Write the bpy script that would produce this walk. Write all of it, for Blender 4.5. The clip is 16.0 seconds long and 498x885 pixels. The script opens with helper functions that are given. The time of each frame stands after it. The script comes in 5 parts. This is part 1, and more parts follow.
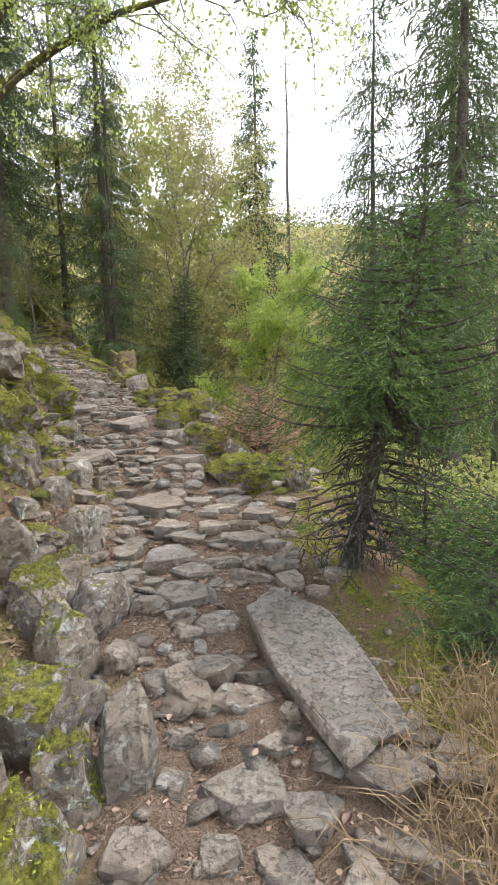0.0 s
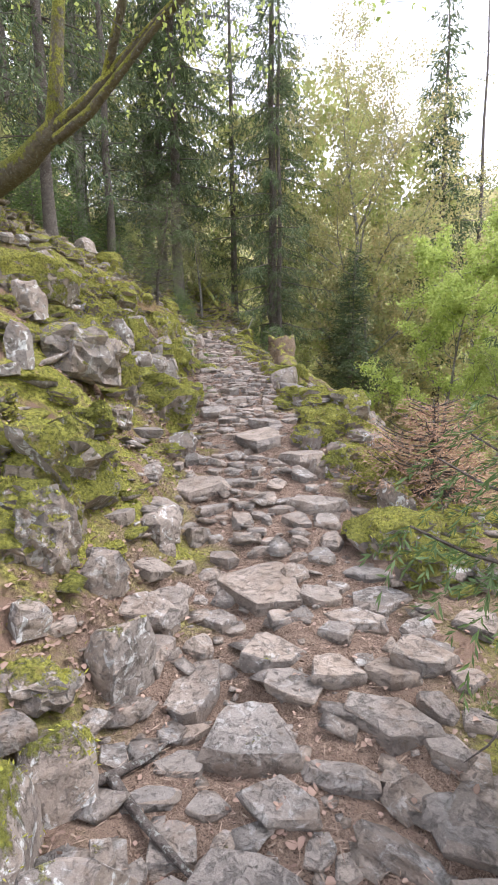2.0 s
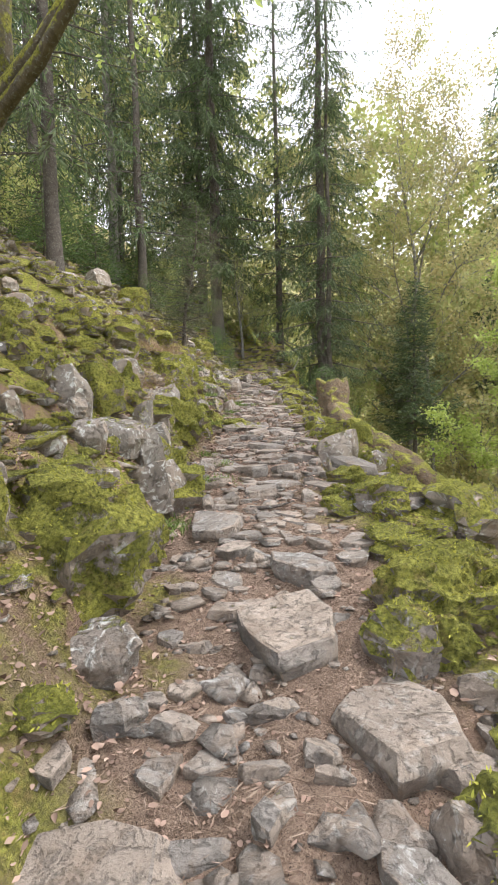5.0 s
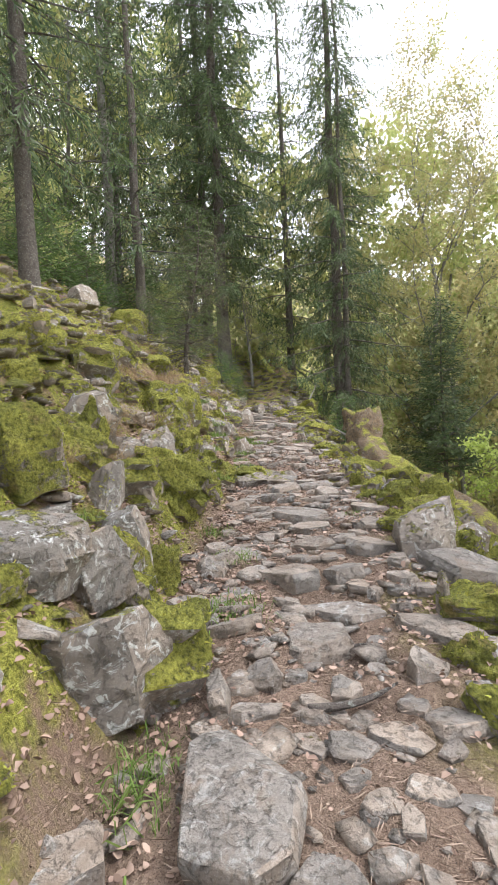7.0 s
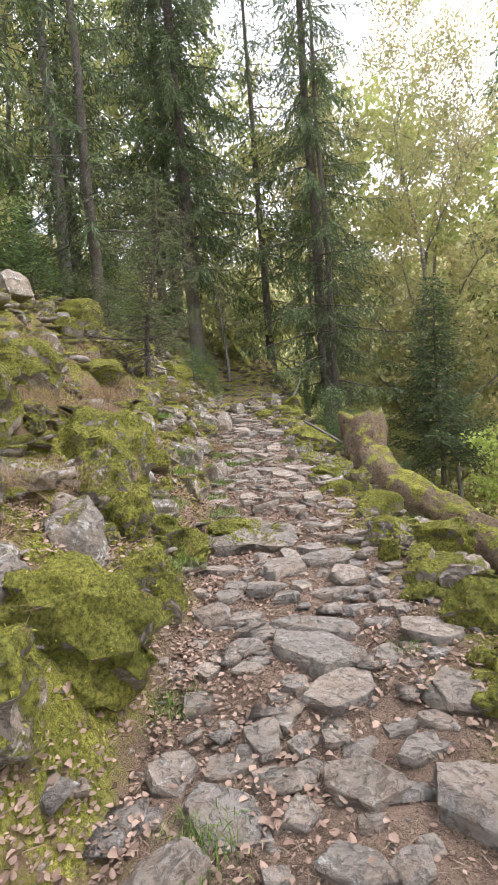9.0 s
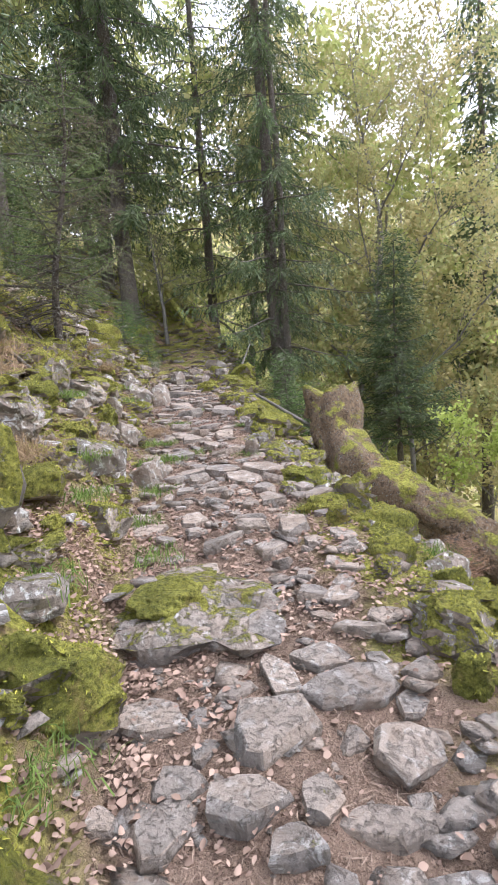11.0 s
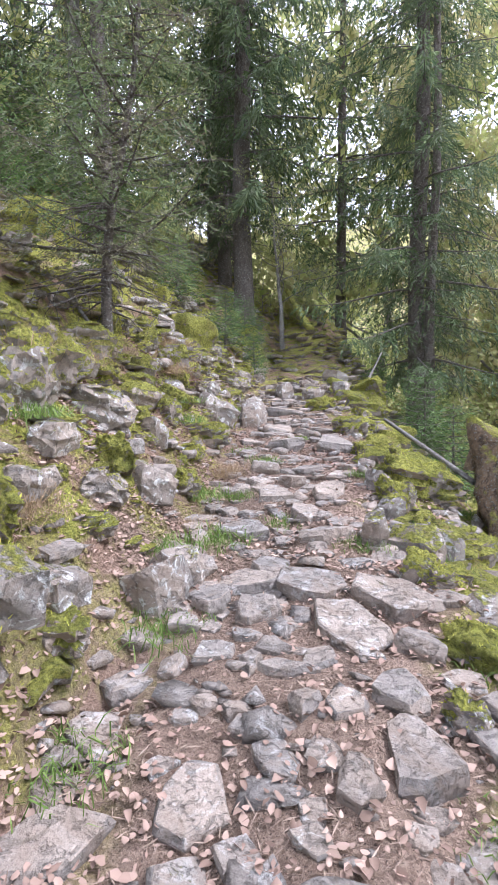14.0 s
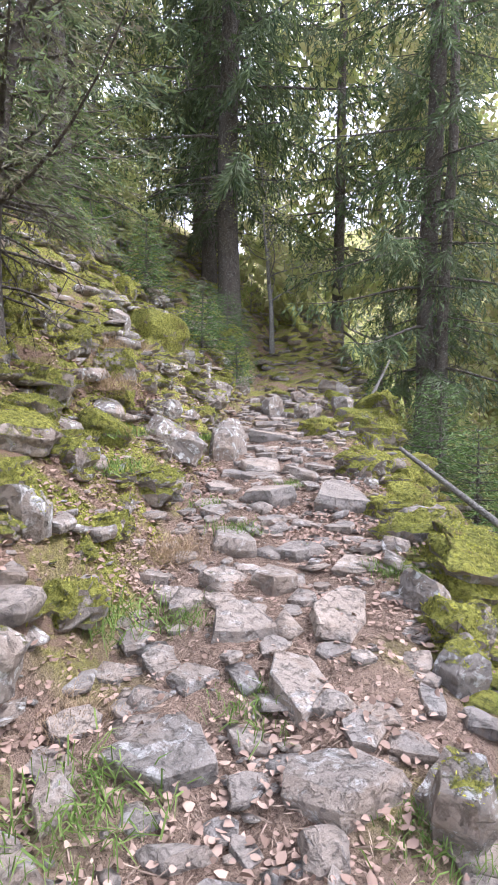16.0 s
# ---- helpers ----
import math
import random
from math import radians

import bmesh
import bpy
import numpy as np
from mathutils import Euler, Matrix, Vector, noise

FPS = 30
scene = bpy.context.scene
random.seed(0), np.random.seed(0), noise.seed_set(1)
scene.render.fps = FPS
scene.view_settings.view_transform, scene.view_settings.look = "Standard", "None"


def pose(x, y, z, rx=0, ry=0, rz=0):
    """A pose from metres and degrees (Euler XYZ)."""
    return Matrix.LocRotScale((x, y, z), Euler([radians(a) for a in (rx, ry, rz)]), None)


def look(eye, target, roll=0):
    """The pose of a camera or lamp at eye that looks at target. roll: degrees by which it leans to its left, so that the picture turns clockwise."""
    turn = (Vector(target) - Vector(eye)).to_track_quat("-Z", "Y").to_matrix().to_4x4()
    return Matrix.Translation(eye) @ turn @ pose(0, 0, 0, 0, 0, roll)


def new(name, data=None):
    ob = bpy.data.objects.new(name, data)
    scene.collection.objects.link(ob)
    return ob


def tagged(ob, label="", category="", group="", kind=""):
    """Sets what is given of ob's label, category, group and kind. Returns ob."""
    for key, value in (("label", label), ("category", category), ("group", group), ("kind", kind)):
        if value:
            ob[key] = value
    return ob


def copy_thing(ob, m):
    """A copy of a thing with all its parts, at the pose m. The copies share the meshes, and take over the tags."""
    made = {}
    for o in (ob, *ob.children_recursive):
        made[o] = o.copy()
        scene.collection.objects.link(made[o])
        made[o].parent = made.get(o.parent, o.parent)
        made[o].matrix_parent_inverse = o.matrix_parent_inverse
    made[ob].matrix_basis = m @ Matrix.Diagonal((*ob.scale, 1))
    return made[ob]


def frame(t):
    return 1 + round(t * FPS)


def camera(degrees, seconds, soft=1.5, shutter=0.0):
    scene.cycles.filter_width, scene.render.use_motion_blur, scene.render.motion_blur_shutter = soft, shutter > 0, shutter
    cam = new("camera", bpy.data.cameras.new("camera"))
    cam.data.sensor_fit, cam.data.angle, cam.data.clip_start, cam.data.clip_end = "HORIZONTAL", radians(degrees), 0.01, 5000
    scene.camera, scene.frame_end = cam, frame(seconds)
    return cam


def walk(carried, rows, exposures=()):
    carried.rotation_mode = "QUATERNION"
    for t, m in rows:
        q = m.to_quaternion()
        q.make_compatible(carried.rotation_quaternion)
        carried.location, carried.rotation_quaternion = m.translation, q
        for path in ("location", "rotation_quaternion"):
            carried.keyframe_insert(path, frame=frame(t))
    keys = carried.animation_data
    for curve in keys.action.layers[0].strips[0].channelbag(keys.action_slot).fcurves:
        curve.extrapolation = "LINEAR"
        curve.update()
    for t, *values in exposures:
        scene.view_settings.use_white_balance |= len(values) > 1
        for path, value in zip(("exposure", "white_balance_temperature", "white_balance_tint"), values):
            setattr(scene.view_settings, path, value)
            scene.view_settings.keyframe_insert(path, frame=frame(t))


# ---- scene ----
cam = camera(51.3, 16.0, 1.0)
METRES, EYE, TILT, LEAN, TURN = 16.5, 1.45, -7.0, 1.5, 0.0
ROWS = [
    (0.0, 0.0, 0.0, 0.0, -0.0, 0.0, 0.0),
    (0.5, 0.0064, 0.0203, 0.0087, 3.77, -0.56, 1.15),
    (1.0, 0.0048, 0.048, 0.0176, 8.7, -1.05, 0.77),
    (1.5, 0.0055, 0.0772, 0.0233, 13.94, -1.86, -0.8),
    (2.0, 0.0003, 0.1052, 0.0271, 18.16, -2.51, -2.67),
    (2.5, -0.0123, 0.1396, 0.0333, 17.0, -2.29, -1.72),
    (3.0, -0.0166, 0.177, 0.0362, 17.09, -1.5, -1.18),
    (3.5, -0.0198, 0.2028, 0.0435, 18.5, -0.24, -1.13),
    (4.0, -0.0298, 0.2293, 0.0546, 19.92, 0.82, -1.74),
    (4.5, -0.0398, 0.2599, 0.0584, 21.64, 1.31, -2.01),
    (5.0, -0.0503, 0.2866, 0.064, 23.68, 1.54, -2.61),
    (7.5, -0.1296, 0.4377, 0.101, 24.17, 4.86, -1.07),
    (8.0, -0.1391, 0.4652, 0.1132, 23.26, 4.06, 0.06),
    (10.5, -0.2093, 0.6053, 0.1533, 19.59, 0.34, -0.06),
    (11.0, -0.2176, 0.6352, 0.1564, 15.84, -1.01, 0.99),
    (11.5, -0.2223, 0.6591, 0.1618, 16.24, -1.08, 0.13),
    (12.0, -0.2258, 0.6894, 0.161, 18.84, -0.4, -1.92),
    (12.5, -0.2298, 0.7192, 0.1648, 22.95, 0.05, -3.83),
    (13.0, -0.2389, 0.7459, 0.1722, 27.03, -0.17, -5.6),
    (13.5, -0.2567, 0.7739, 0.1774, 28.01, -0.17, -4.62),
    (14.0, -0.2668, 0.7997, 0.1782, 28.94, -0.19, -4.18),
    (14.5, -0.2776, 0.8282, 0.1842, 29.74, 0.2, -4.4),
    (15.0, -0.2935, 0.8599, 0.189, 28.89, 0.49, -4.7),
    (15.5, -0.3034, 0.8847, 0.195, 28.24, 0.47, -5.1),
    (16.0, -0.3139, 0.9059, 0.2022, 28.01, 0.15, -4.87),
]
walk(cam, [(t, pose(0, 0, EYE, TILT, LEAN, TURN) @ pose(METRES * x, METRES * y, METRES * z, 90 + pitch, roll, yaw)) for t, x, y, z, yaw, pitch, roll in ROWS], [(0.0, 1.0, 6350, 10), (1.0, 1.2, 6250, 14), (3.0, 1.5, 5900, 21), (5.0, 1.38, 6350, 13), (7.5, 1.46, 6150, 13), (8.0, 1.38, 6400, 14), (11.0, 1.58, 5900, 19), (12.5, 1.66, 5850, 21), (14.0, 1.8, 5550, 21), (16.0, 1.84, 5650, 22)])

# ---- sky and light: a bright overcast day ----
world = bpy.data.worlds.new("overcast_sky")
scene.world = world
world.use_nodes = True
wn, wl = world.node_tree.nodes, world.node_tree.links
sky = wn.new("ShaderNodeTexSky")
sky.sky_type, sky.sun_disc = "NISHITA", False
sky.sun_elevation, sky.sun_rotation = radians(52), radians(60)
sky.dust_density, sky.air_density = 4.0, 1.0
cloud = wn.new("ShaderNodeMix")
cloud.data_type = "RGBA"
cloud.inputs["Factor"].default_value = 0.8
cloud.inputs["B"].default_value = (10.0, 10.1, 10.5, 1)
wl.new(sky.outputs["Color"], cloud.inputs["A"])
wl.new(cloud.outputs["Result"], wn["Background"].inputs["Color"])
wn["Background"].inputs["Strength"].default_value = 0.12
sun = new("sun", bpy.data.lights.new("sun", "SUN"))
sun.data.energy, sun.data.angle, sun.data.color = 1.5, radians(14), (1.0, 0.96, 0.9)
sun.matrix_world = look((30, 20, 50), (0, 8, 0))


# ---- materials ----
class Mat:
    """A small builder of node materials."""

    def __init__(self, name):
        self.m = bpy.data.materials.new(name)
        self.m.use_nodes = True
        self.n, self.l = self.m.node_tree.nodes, self.m.node_tree.links
        self.bsdf = self.n["Principled BSDF"]
        self.co = self.n.new("ShaderNodeTexCoord").outputs["Object"]
        self.geo = self.n.new("ShaderNodeNewGeometry")
        self.bump_in = None

    def noise(self, scale, detail=4, rough=0.6, world_space=False, distort=0.0):
        t = self.n.new("ShaderNodeTexNoise")
        t.inputs["Scale"].default_value, t.inputs["Detail"].default_value = scale, detail
        t.inputs["Roughness"].default_value, t.inputs["Distortion"].default_value = rough, distort
        self.l.new(self.geo.outputs["Position"] if world_space else self.co, t.inputs["Vector"])
        return t.outputs["Fac"]

    def voronoi(self, scale, feature="F1", world_space=False):
        t = self.n.new("ShaderNodeTexVoronoi")
        t.feature = feature
        t.inputs["Scale"].default_value = scale
        self.l.new(self.geo.outputs["Position"] if world_space else self.co, t.inputs["Vector"])
        return t.outputs["Distance"]

    def ramp(self, fac, lo, hi, a=0.0, b=1.0):
        r = self.n.new("ShaderNodeMapRange")
        r.clamp = True
        for k, v in zip(("From Min", "From Max", "To Min", "To Max"), (lo, hi, a, b)):
            r.inputs[k].default_value = v
        self.l.new(fac, r.inputs["Value"])
        return r.outputs["Result"]

    def math(self, op, a, b=0.0):
        m = self.n.new("ShaderNodeMath")
        m.operation = op
        for k, v in enumerate((a, b)):
            if isinstance(v, (int, float)):
                m.inputs[k].default_value = v
            else:
                self.l.new(v, m.inputs[k])
        return m.outputs["Value"]

    def mix(self, fac, a, b):
        m = self.n.new("ShaderNodeMix")
        m.data_type = "RGBA"
        for k, v in (("Factor", fac), ("A", a), ("B", b)):
            if isinstance(v, tuple):
                m.inputs[k].default_value = (*v, 1)
            elif isinstance(v, (int, float)):
                m.inputs[k].default_value = v
            else:
                self.l.new(v, m.inputs[k])
        return m.outputs["Result"]

    def up(self):
        s = self.n.new("ShaderNodeSeparateXYZ")
        self.l.new(self.geo.outputs["Normal"], s.inputs["Vector"])
        return s.outputs["Z"]

    def attr(self, name):
        a = self.n.new("ShaderNodeAttribute")
        a.attribute_name = name
        return a.outputs["Fac"]

    def own(self):
        """The object's random number and its own moss share and lightness."""
        o = self.n.new("ShaderNodeObjectInfo")
        s = self.n.new("ShaderNodeSeparateColor")
        self.l.new(o.outputs["Color"], s.inputs["Color"])
        return o.outputs["Random"], s.outputs["Red"], s.outputs["Green"]

    def island(self):
        return self.geo.outputs["Random Per Island"]

    def bump(self, height, distance):
        b = self.n.new("ShaderNodeBump")
        b.inputs["Distance"].default_value = distance
        self.l.new(height, b.inputs["Height"])
        if self.bump_in:
            self.l.new(self.bump_in, b.inputs["Normal"])
        self.bump_in = b.outputs["Normal"]
        return self

    def done(self, colour, rough=0.9, translucent=0.0, spec=0.3):
        if isinstance(colour, tuple):
            self.bsdf.inputs["Base Color"].default_value = (*colour, 1)
        else:
            self.l.new(colour, self.bsdf.inputs["Base Color"])
        if isinstance(rough, (int, float)):
            self.bsdf.inputs["Roughness"].default_value = rough
        else:
            self.l.new(rough, self.bsdf.inputs["Roughness"])
        self.bsdf.inputs["Specular IOR Level"].default_value = spec
        if self.bump_in:
            self.l.new(self.bump_in, self.bsdf.inputs["Normal"])
        if translucent:
            t, mx = self.n.new("ShaderNodeBsdfTranslucent"), self.n.new("ShaderNodeMixShader")
            if isinstance(colour, tuple):
                t.inputs["Color"].default_value = (*colour, 1)
            else:
                self.l.new(colour, t.inputs["Color"])
            mx.inputs["Fac"].default_value = translucent
            self.l.new(self.bsdf.outputs[0], mx.inputs[1])
            self.l.new(t.outputs[0], mx.inputs[2])
            self.l.new(mx.outputs[0], self.n["Material Output"].inputs["Surface"])
        return self.m


def moss_colour(m, world_space):
    a = m.ramp(m.noise(2.2, 3, world_space=world_space), 0.35, 0.65)
    b = m.ramp(m.noise(42.0, 5, 0.7, world_space=world_space), 0.38, 0.66)
    base = m.mix(a, (0.29, 0.30, 0.055), (0.58, 0.56, 0.11))
    base = m.mix(m.ramp(m.noise(5.5, 4, 0.7, world_space=world_space), 0.55, 0.68), base, (0.33, 0.25, 0.09))
    return m.mix(b, base, (0.09, 0.10, 0.016))


def rock_material():
    m = Mat("grey_schist")
    rnd, moss, light = m.own()
    rnd = m.math("FRACT", m.math("ADD", rnd, m.island()))
    fine = m.noise(70, 6, 0.75, True)
    speck = m.noise(190, 3, 0.6, True)
    broad = m.noise(4, 5, 0.65, True, 0.5)
    c = m.mix(m.ramp(broad, 0.3, 0.7), (0.175, 0.157, 0.138), (0.36, 0.328, 0.295))
    c = m.mix(m.math("MULTIPLY", m.ramp(fine, 0.45, 0.62), 0.34), c, (0.15, 0.142, 0.13))
    c = m.mix(m.math("MULTIPLY", m.ramp(speck, 0.56, 0.68), 0.3), c, (0.48, 0.455, 0.43))
    warm = m.mix(rnd, (0.80, 0.80, 0.79), (1.20, 1.09, 0.98))
    k = m.n.new("ShaderNodeMix")
    k.data_type, k.blend_type = "RGBA", "MULTIPLY"
    k.inputs["Factor"].default_value = 1.0
    m.l.new(c, k.inputs["A"])
    m.l.new(warm, k.inputs["B"])
    lichen = m.math("MULTIPLY", m.ramp(m.noise(13, 6, 0.7, True, 0.8), 0.54, 0.60), m.ramp(light, 0.15, 1.0, 0.02, 0.95))
    c = m.mix(lichen, k.outputs["Result"], (0.60, 0.61, 0.58))
    dark = m.ramp(m.noise(8, 6, 0.75, True, 1.0), 0.57, 0.66)
    c = m.mix(m.math("MULTIPLY", dark, 0.62), c, (0.07, 0.066, 0.057))
    pits = m.ramp(m.noise(26, 5, 0.7, True, 0.7), 0.53, 0.64)
    c = m.mix(m.math("MULTIPLY", pits, 0.38), c, (0.13, 0.124, 0.112))
    stain = m.ramp(m.noise(3.1, 5, 0.7, True, 1.2), 0.52, 0.62)
    c = m.mix(m.math("MULTIPLY", stain, 0.5), c, (0.22, 0.165, 0.12))
    edge = m.math("ADD", m.math("MULTIPLY", m.noise(6.5, 6, 0.75, True), 1.3), m.math("MULTIPLY", m.up(), 0.38))
    mask = m.ramp(m.math("ADD", edge, moss), 1.22, 1.32)
    c = m.mix(mask, c, moss_colour(m, True))
    m.bump(m.noise(7, 7, 0.7, True), 0.03).bump(fine, 0.009)
    m.bump(m.ramp(pits, 0.0, 1.0, 1.0, 0.0), 0.008)
    m.bump(m.math("MULTIPLY", m.noise(95, 5, 0.85, True), mask), 0.09)
    return m.done(c, 0.88)


def ground_material():
    m = Mat("forest_floor")
    dirt = m.mix(m.ramp(m.noise(3, 4, 0.6, True), 0.35, 0.65), (0.13, 0.085, 0.058), (0.29, 0.20, 0.145))
    litter = m.noise(60, 5, 0.75, True, 1.5)
    dirt = m.mix(m.ramp(litter, 0.42, 0.62), dirt, (0.42, 0.31, 0.23))
    dirt = m.mix(m.ramp(m.noise(130, 3, 0.6, True), 0.58, 0.68), dirt, (0.06, 0.04, 0.028))
    slope = m.mix(m.ramp(m.noise(1.7, 5, 0.7, True, 0.6), 0.41, 0.52), (0.30, 0.20, 0.14), moss_colour(m, True))
    far = m.mix(m.ramp(m.noise(0.9, 6, 0.75, True), 0.42, 0.58), (0.28, 0.22, 0.13), (0.34, 0.34, 0.09))
    c = m.mix(m.attr("trodden"), slope, dirt)
    c = m.mix(m.attr("far"), c, far)
    m.bump(m.noise(20, 6, 0.75, True), 0.09).bump(litter, 0.06)
    return m.done(c, 0.95)


def bark_material(name, a, b, moss=0.0, scale=1.0):
    m = Mat(name)
    n1 = m.noise(9 * scale, 6, 0.75, False, 1.2)
    c = m.mix(m.ramp(n1, 0.35, 0.65), a, b)
    c = m.mix(m.ramp(m.noise(30 * scale, 4, 0.7), 0.56, 0.66), c, (0.30, 0.31, 0.28))
    if moss:
        k = m.ramp(m.math("ADD", m.math("MULTIPLY", m.up(), 0.25), m.noise(3.5, 5, 0.7)), 0.72 - moss, 0.80 - moss)
        c = m.mix(k, c, moss_colour(m, False))
        m.bump(m.math("MULTIPLY", m.noise(90, 3, 0.7), k), 0.03)
    m.bump(n1, 0.05).bump(m.noise(45 * scale, 4, 0.7), 0.02)
    return m.done(c, 0.92)


def leaf_material(name, a, b, third=None, translucent=0.35, rough=0.6):
    m = Mat(name)
    c = m.mix(m.island(), a, b)
    if third:
        c = m.mix(m.ramp(m.noise(1.1, 3, 0.6, True), 0.45, 0.62), c, third)
    return m.done(c, rough, translucent, 0.25)


ROCK = rock_material()
GROUND = ground_material()
SPRUCE_BARK = bark_material("spruce_bark", (0.06, 0.05, 0.043), (0.17, 0.145, 0.125))
GREY_BARK = bark_material("grey_bark", (0.13, 0.12, 0.105), (0.27, 0.255, 0.23))
MOSSY_BARK = bark_material("mossy_bark", (0.10, 0.085, 0.06), (0.21, 0.18, 0.13), 0.30)
DEAD_WOOD = bark_material("dead_wood", (0.05, 0.036, 0.026), (0.30, 0.21, 0.13), 0.08, 1.6)
DRY_TWIG = leaf_material("dry_twig", (0.22, 0.16, 0.12), (0.33, 0.25, 0.19), None, 0.0, 0.9)
NEEDLES = leaf_material("spruce_needles", (0.038, 0.068, 0.036), (0.18, 0.24, 0.10), (0.12, 0.145, 0.08), 0.32)
YOUNG_NEEDLES = leaf_material("young_spruce_needles", (0.045, 0.09, 0.032), (0.19, 0.28, 0.085), (0.10, 0.155, 0.055), 0.3)
THIN_NEEDLES = leaf_material("thin_spruce_needles", (0.08, 0.105, 0.05), (0.20, 0.26, 0.10), (0.17, 0.15, 0.10))
FRESH_LEAVES = leaf_material("fresh_leaves", (0.28, 0.34, 0.11), (0.50, 0.53, 0.20), (0.42, 0.40, 0.18), 0.5)
BRIGHT_LEAVES = leaf_material("bright_leaves", (0.33, 0.42, 0.10), (0.52, 0.60, 0.19), None, 0.5)
OCHRE_LEAVES = leaf_material("ochre_leaves", (0.34, 0.31, 0.14), (0.52, 0.46, 0.22), (0.36, 0.39, 0.17), 0.5)
DISTANT_LEAVES = leaf_material("distant_leaves", (0.14, 0.17, 0.075), (0.26, 0.28, 0.13), (0.19, 0.19, 0.11), 0.4)
DEAD_LEAVES = leaf_material("fallen_leaves", (0.12, 0.08, 0.058), (0.44, 0.32, 0.25), (0.28, 0.19, 0.145), 0.1, 0.85)
RED_NEEDLES = leaf_material("dry_red_needles", (0.33, 0.20, 0.13), (0.48, 0.33, 0.23), None, 0.2, 0.8)
GRASS = leaf_material("grass_blades", (0.10, 0.17, 0.035), (0.22, 0.30, 0.08), None, 0.35, 0.8)
DRY_GRASS = leaf_material("dry_grass_blades", (0.24, 0.17, 0.10), (0.42, 0.31, 0.19), None, 0.2, 0.85)
MOSS_TUFT = leaf_material("moss_tufts", (0.24, 0.27, 0.045), (0.64, 0.62, 0.115), (0.40, 0.38, 0.07), 0.35, 0.9)


# ---- mesh helpers ----
def link_mesh(name, mesh, material, parent=None, label=""):
    mesh.materials.append(material)
    ob = new(name, mesh)
    if parent:
        ob.parent = parent
    return tagged(ob, label)


def raw_mesh(name, verts, faces):
    """A mesh from arrays of places and of faces with all the same number of corners."""
    verts, faces = np.asarray(verts, np.float32), np.asarray(faces, np.int32)
    me = bpy.data.meshes.new(name)
    n, k = faces.shape
    me.vertices.add(len(verts))
    me.vertices.foreach_set("co", verts.ravel())
    me.loops.add(n * k)
    me.loops.foreach_set("vertex_index", faces.ravel())
    me.polygons.add(n)
    me.polygons.foreach_set("loop_start", np.arange(n, dtype=np.int32) * k)
    me.update(calc_edges=True)
    return me


def unit(a):
    return a / np.maximum(np.linalg.norm(a, axis=-1, keepdims=True), 1e-9)


def blades(name, p, d, length, width, rng, belly=0.45, fold=0.0):
    """Narrow leaves: one rhomb each from the place p along d."""
    d = unit(d)
    side = unit(np.cross(d, rng.normal(size=d.shape)))
    length, width = np.asarray(length)[:, None], np.asarray(width)[:, None]
    lift = np.cross(side, d) * width * fold
    v = np.stack([p, p + d * length * belly + side * width / 2 + lift, p + d * length, p + d * length * belly - side * width / 2 + lift], 1)
    return raw_mesh(name, v.reshape(-1, 3), np.arange(len(p) * 4).reshape(-1, 4))


def tubes(name, lines, sides=5):
    """One mesh of tapered limbs: lines of (places, radii)."""
    verts, faces, base = [], [], 0
    ring = np.linspace(0, 2 * np.pi, sides, endpoint=False)
    for pts, rad in lines:
        pts, rad = np.asarray(pts, float), np.asarray(rad, float)
        tan = unit(np.gradient(pts, axis=0))
        ref = np.eye(3)[np.argmin(np.abs(tan).max(0))][None]
        a = unit(np.cross(tan, ref))
        b = np.cross(tan, a)
        v = pts[:, None] + rad[:, None, None] * (np.cos(ring)[None, :, None] * a[:, None] + np.sin(ring)[None, :, None] * b[:, None])
        n = len(pts)
        i, j = np.meshgrid(np.arange(n - 1), np.arange(sides), indexing="ij")
        k = (j + 1) % sides
        f = np.stack([i * sides + j, i * sides + k, (i + 1) * sides + k, (i + 1) * sides + j], -1).reshape(-1, 4)
        verts.append(v.reshape(-1, 3))
        faces.append(f + base)
        base += n * sides
    me = raw_mesh(name, np.concatenate(verts), np.concatenate(faces))
    me.shade_smooth()
    return me


# ---- the lie of the land ----
PATH_Y = (-40, -2, 0, 4.7, 7.2, 10.0, 11.9, 13.2, 14.9, 17.3, 19.7, 22, 25, 32, 60, 400)
PATH_X = (1.5, 0.2, 0.0, -0.75, -1.95, -3.3, -3.85, -4.4, -5.2, -6.3, -7.35, -8.4, -9.6, -12.5, -28, -220)
PATH_Z = (-2.5, -0.5, -0.25, 0.36, 0.86, 1.2, 1.36, 1.5, 1.7, 1.95, 2.3, 2.65, 3.25, 5.7, 14, 60)


def wavy(x, y, size, seed):
    """Smooth unevenness between about -1 and 1."""
    r = np.random.RandomState(seed)
    out = np.zeros_like(x)
    for _ in range(7):
        a, f, ph = r.uniform(0, 2 * np.pi), r.uniform(0.6, 1.7) / size, r.uniform(0, 6.3)
        out += np.sin((np.cos(a) * x + np.sin(a) * y) * f * 2 * np.pi + ph)
    return out / 3.5


def path_x(y):
    return np.interp(y, PATH_Y, PATH_X)


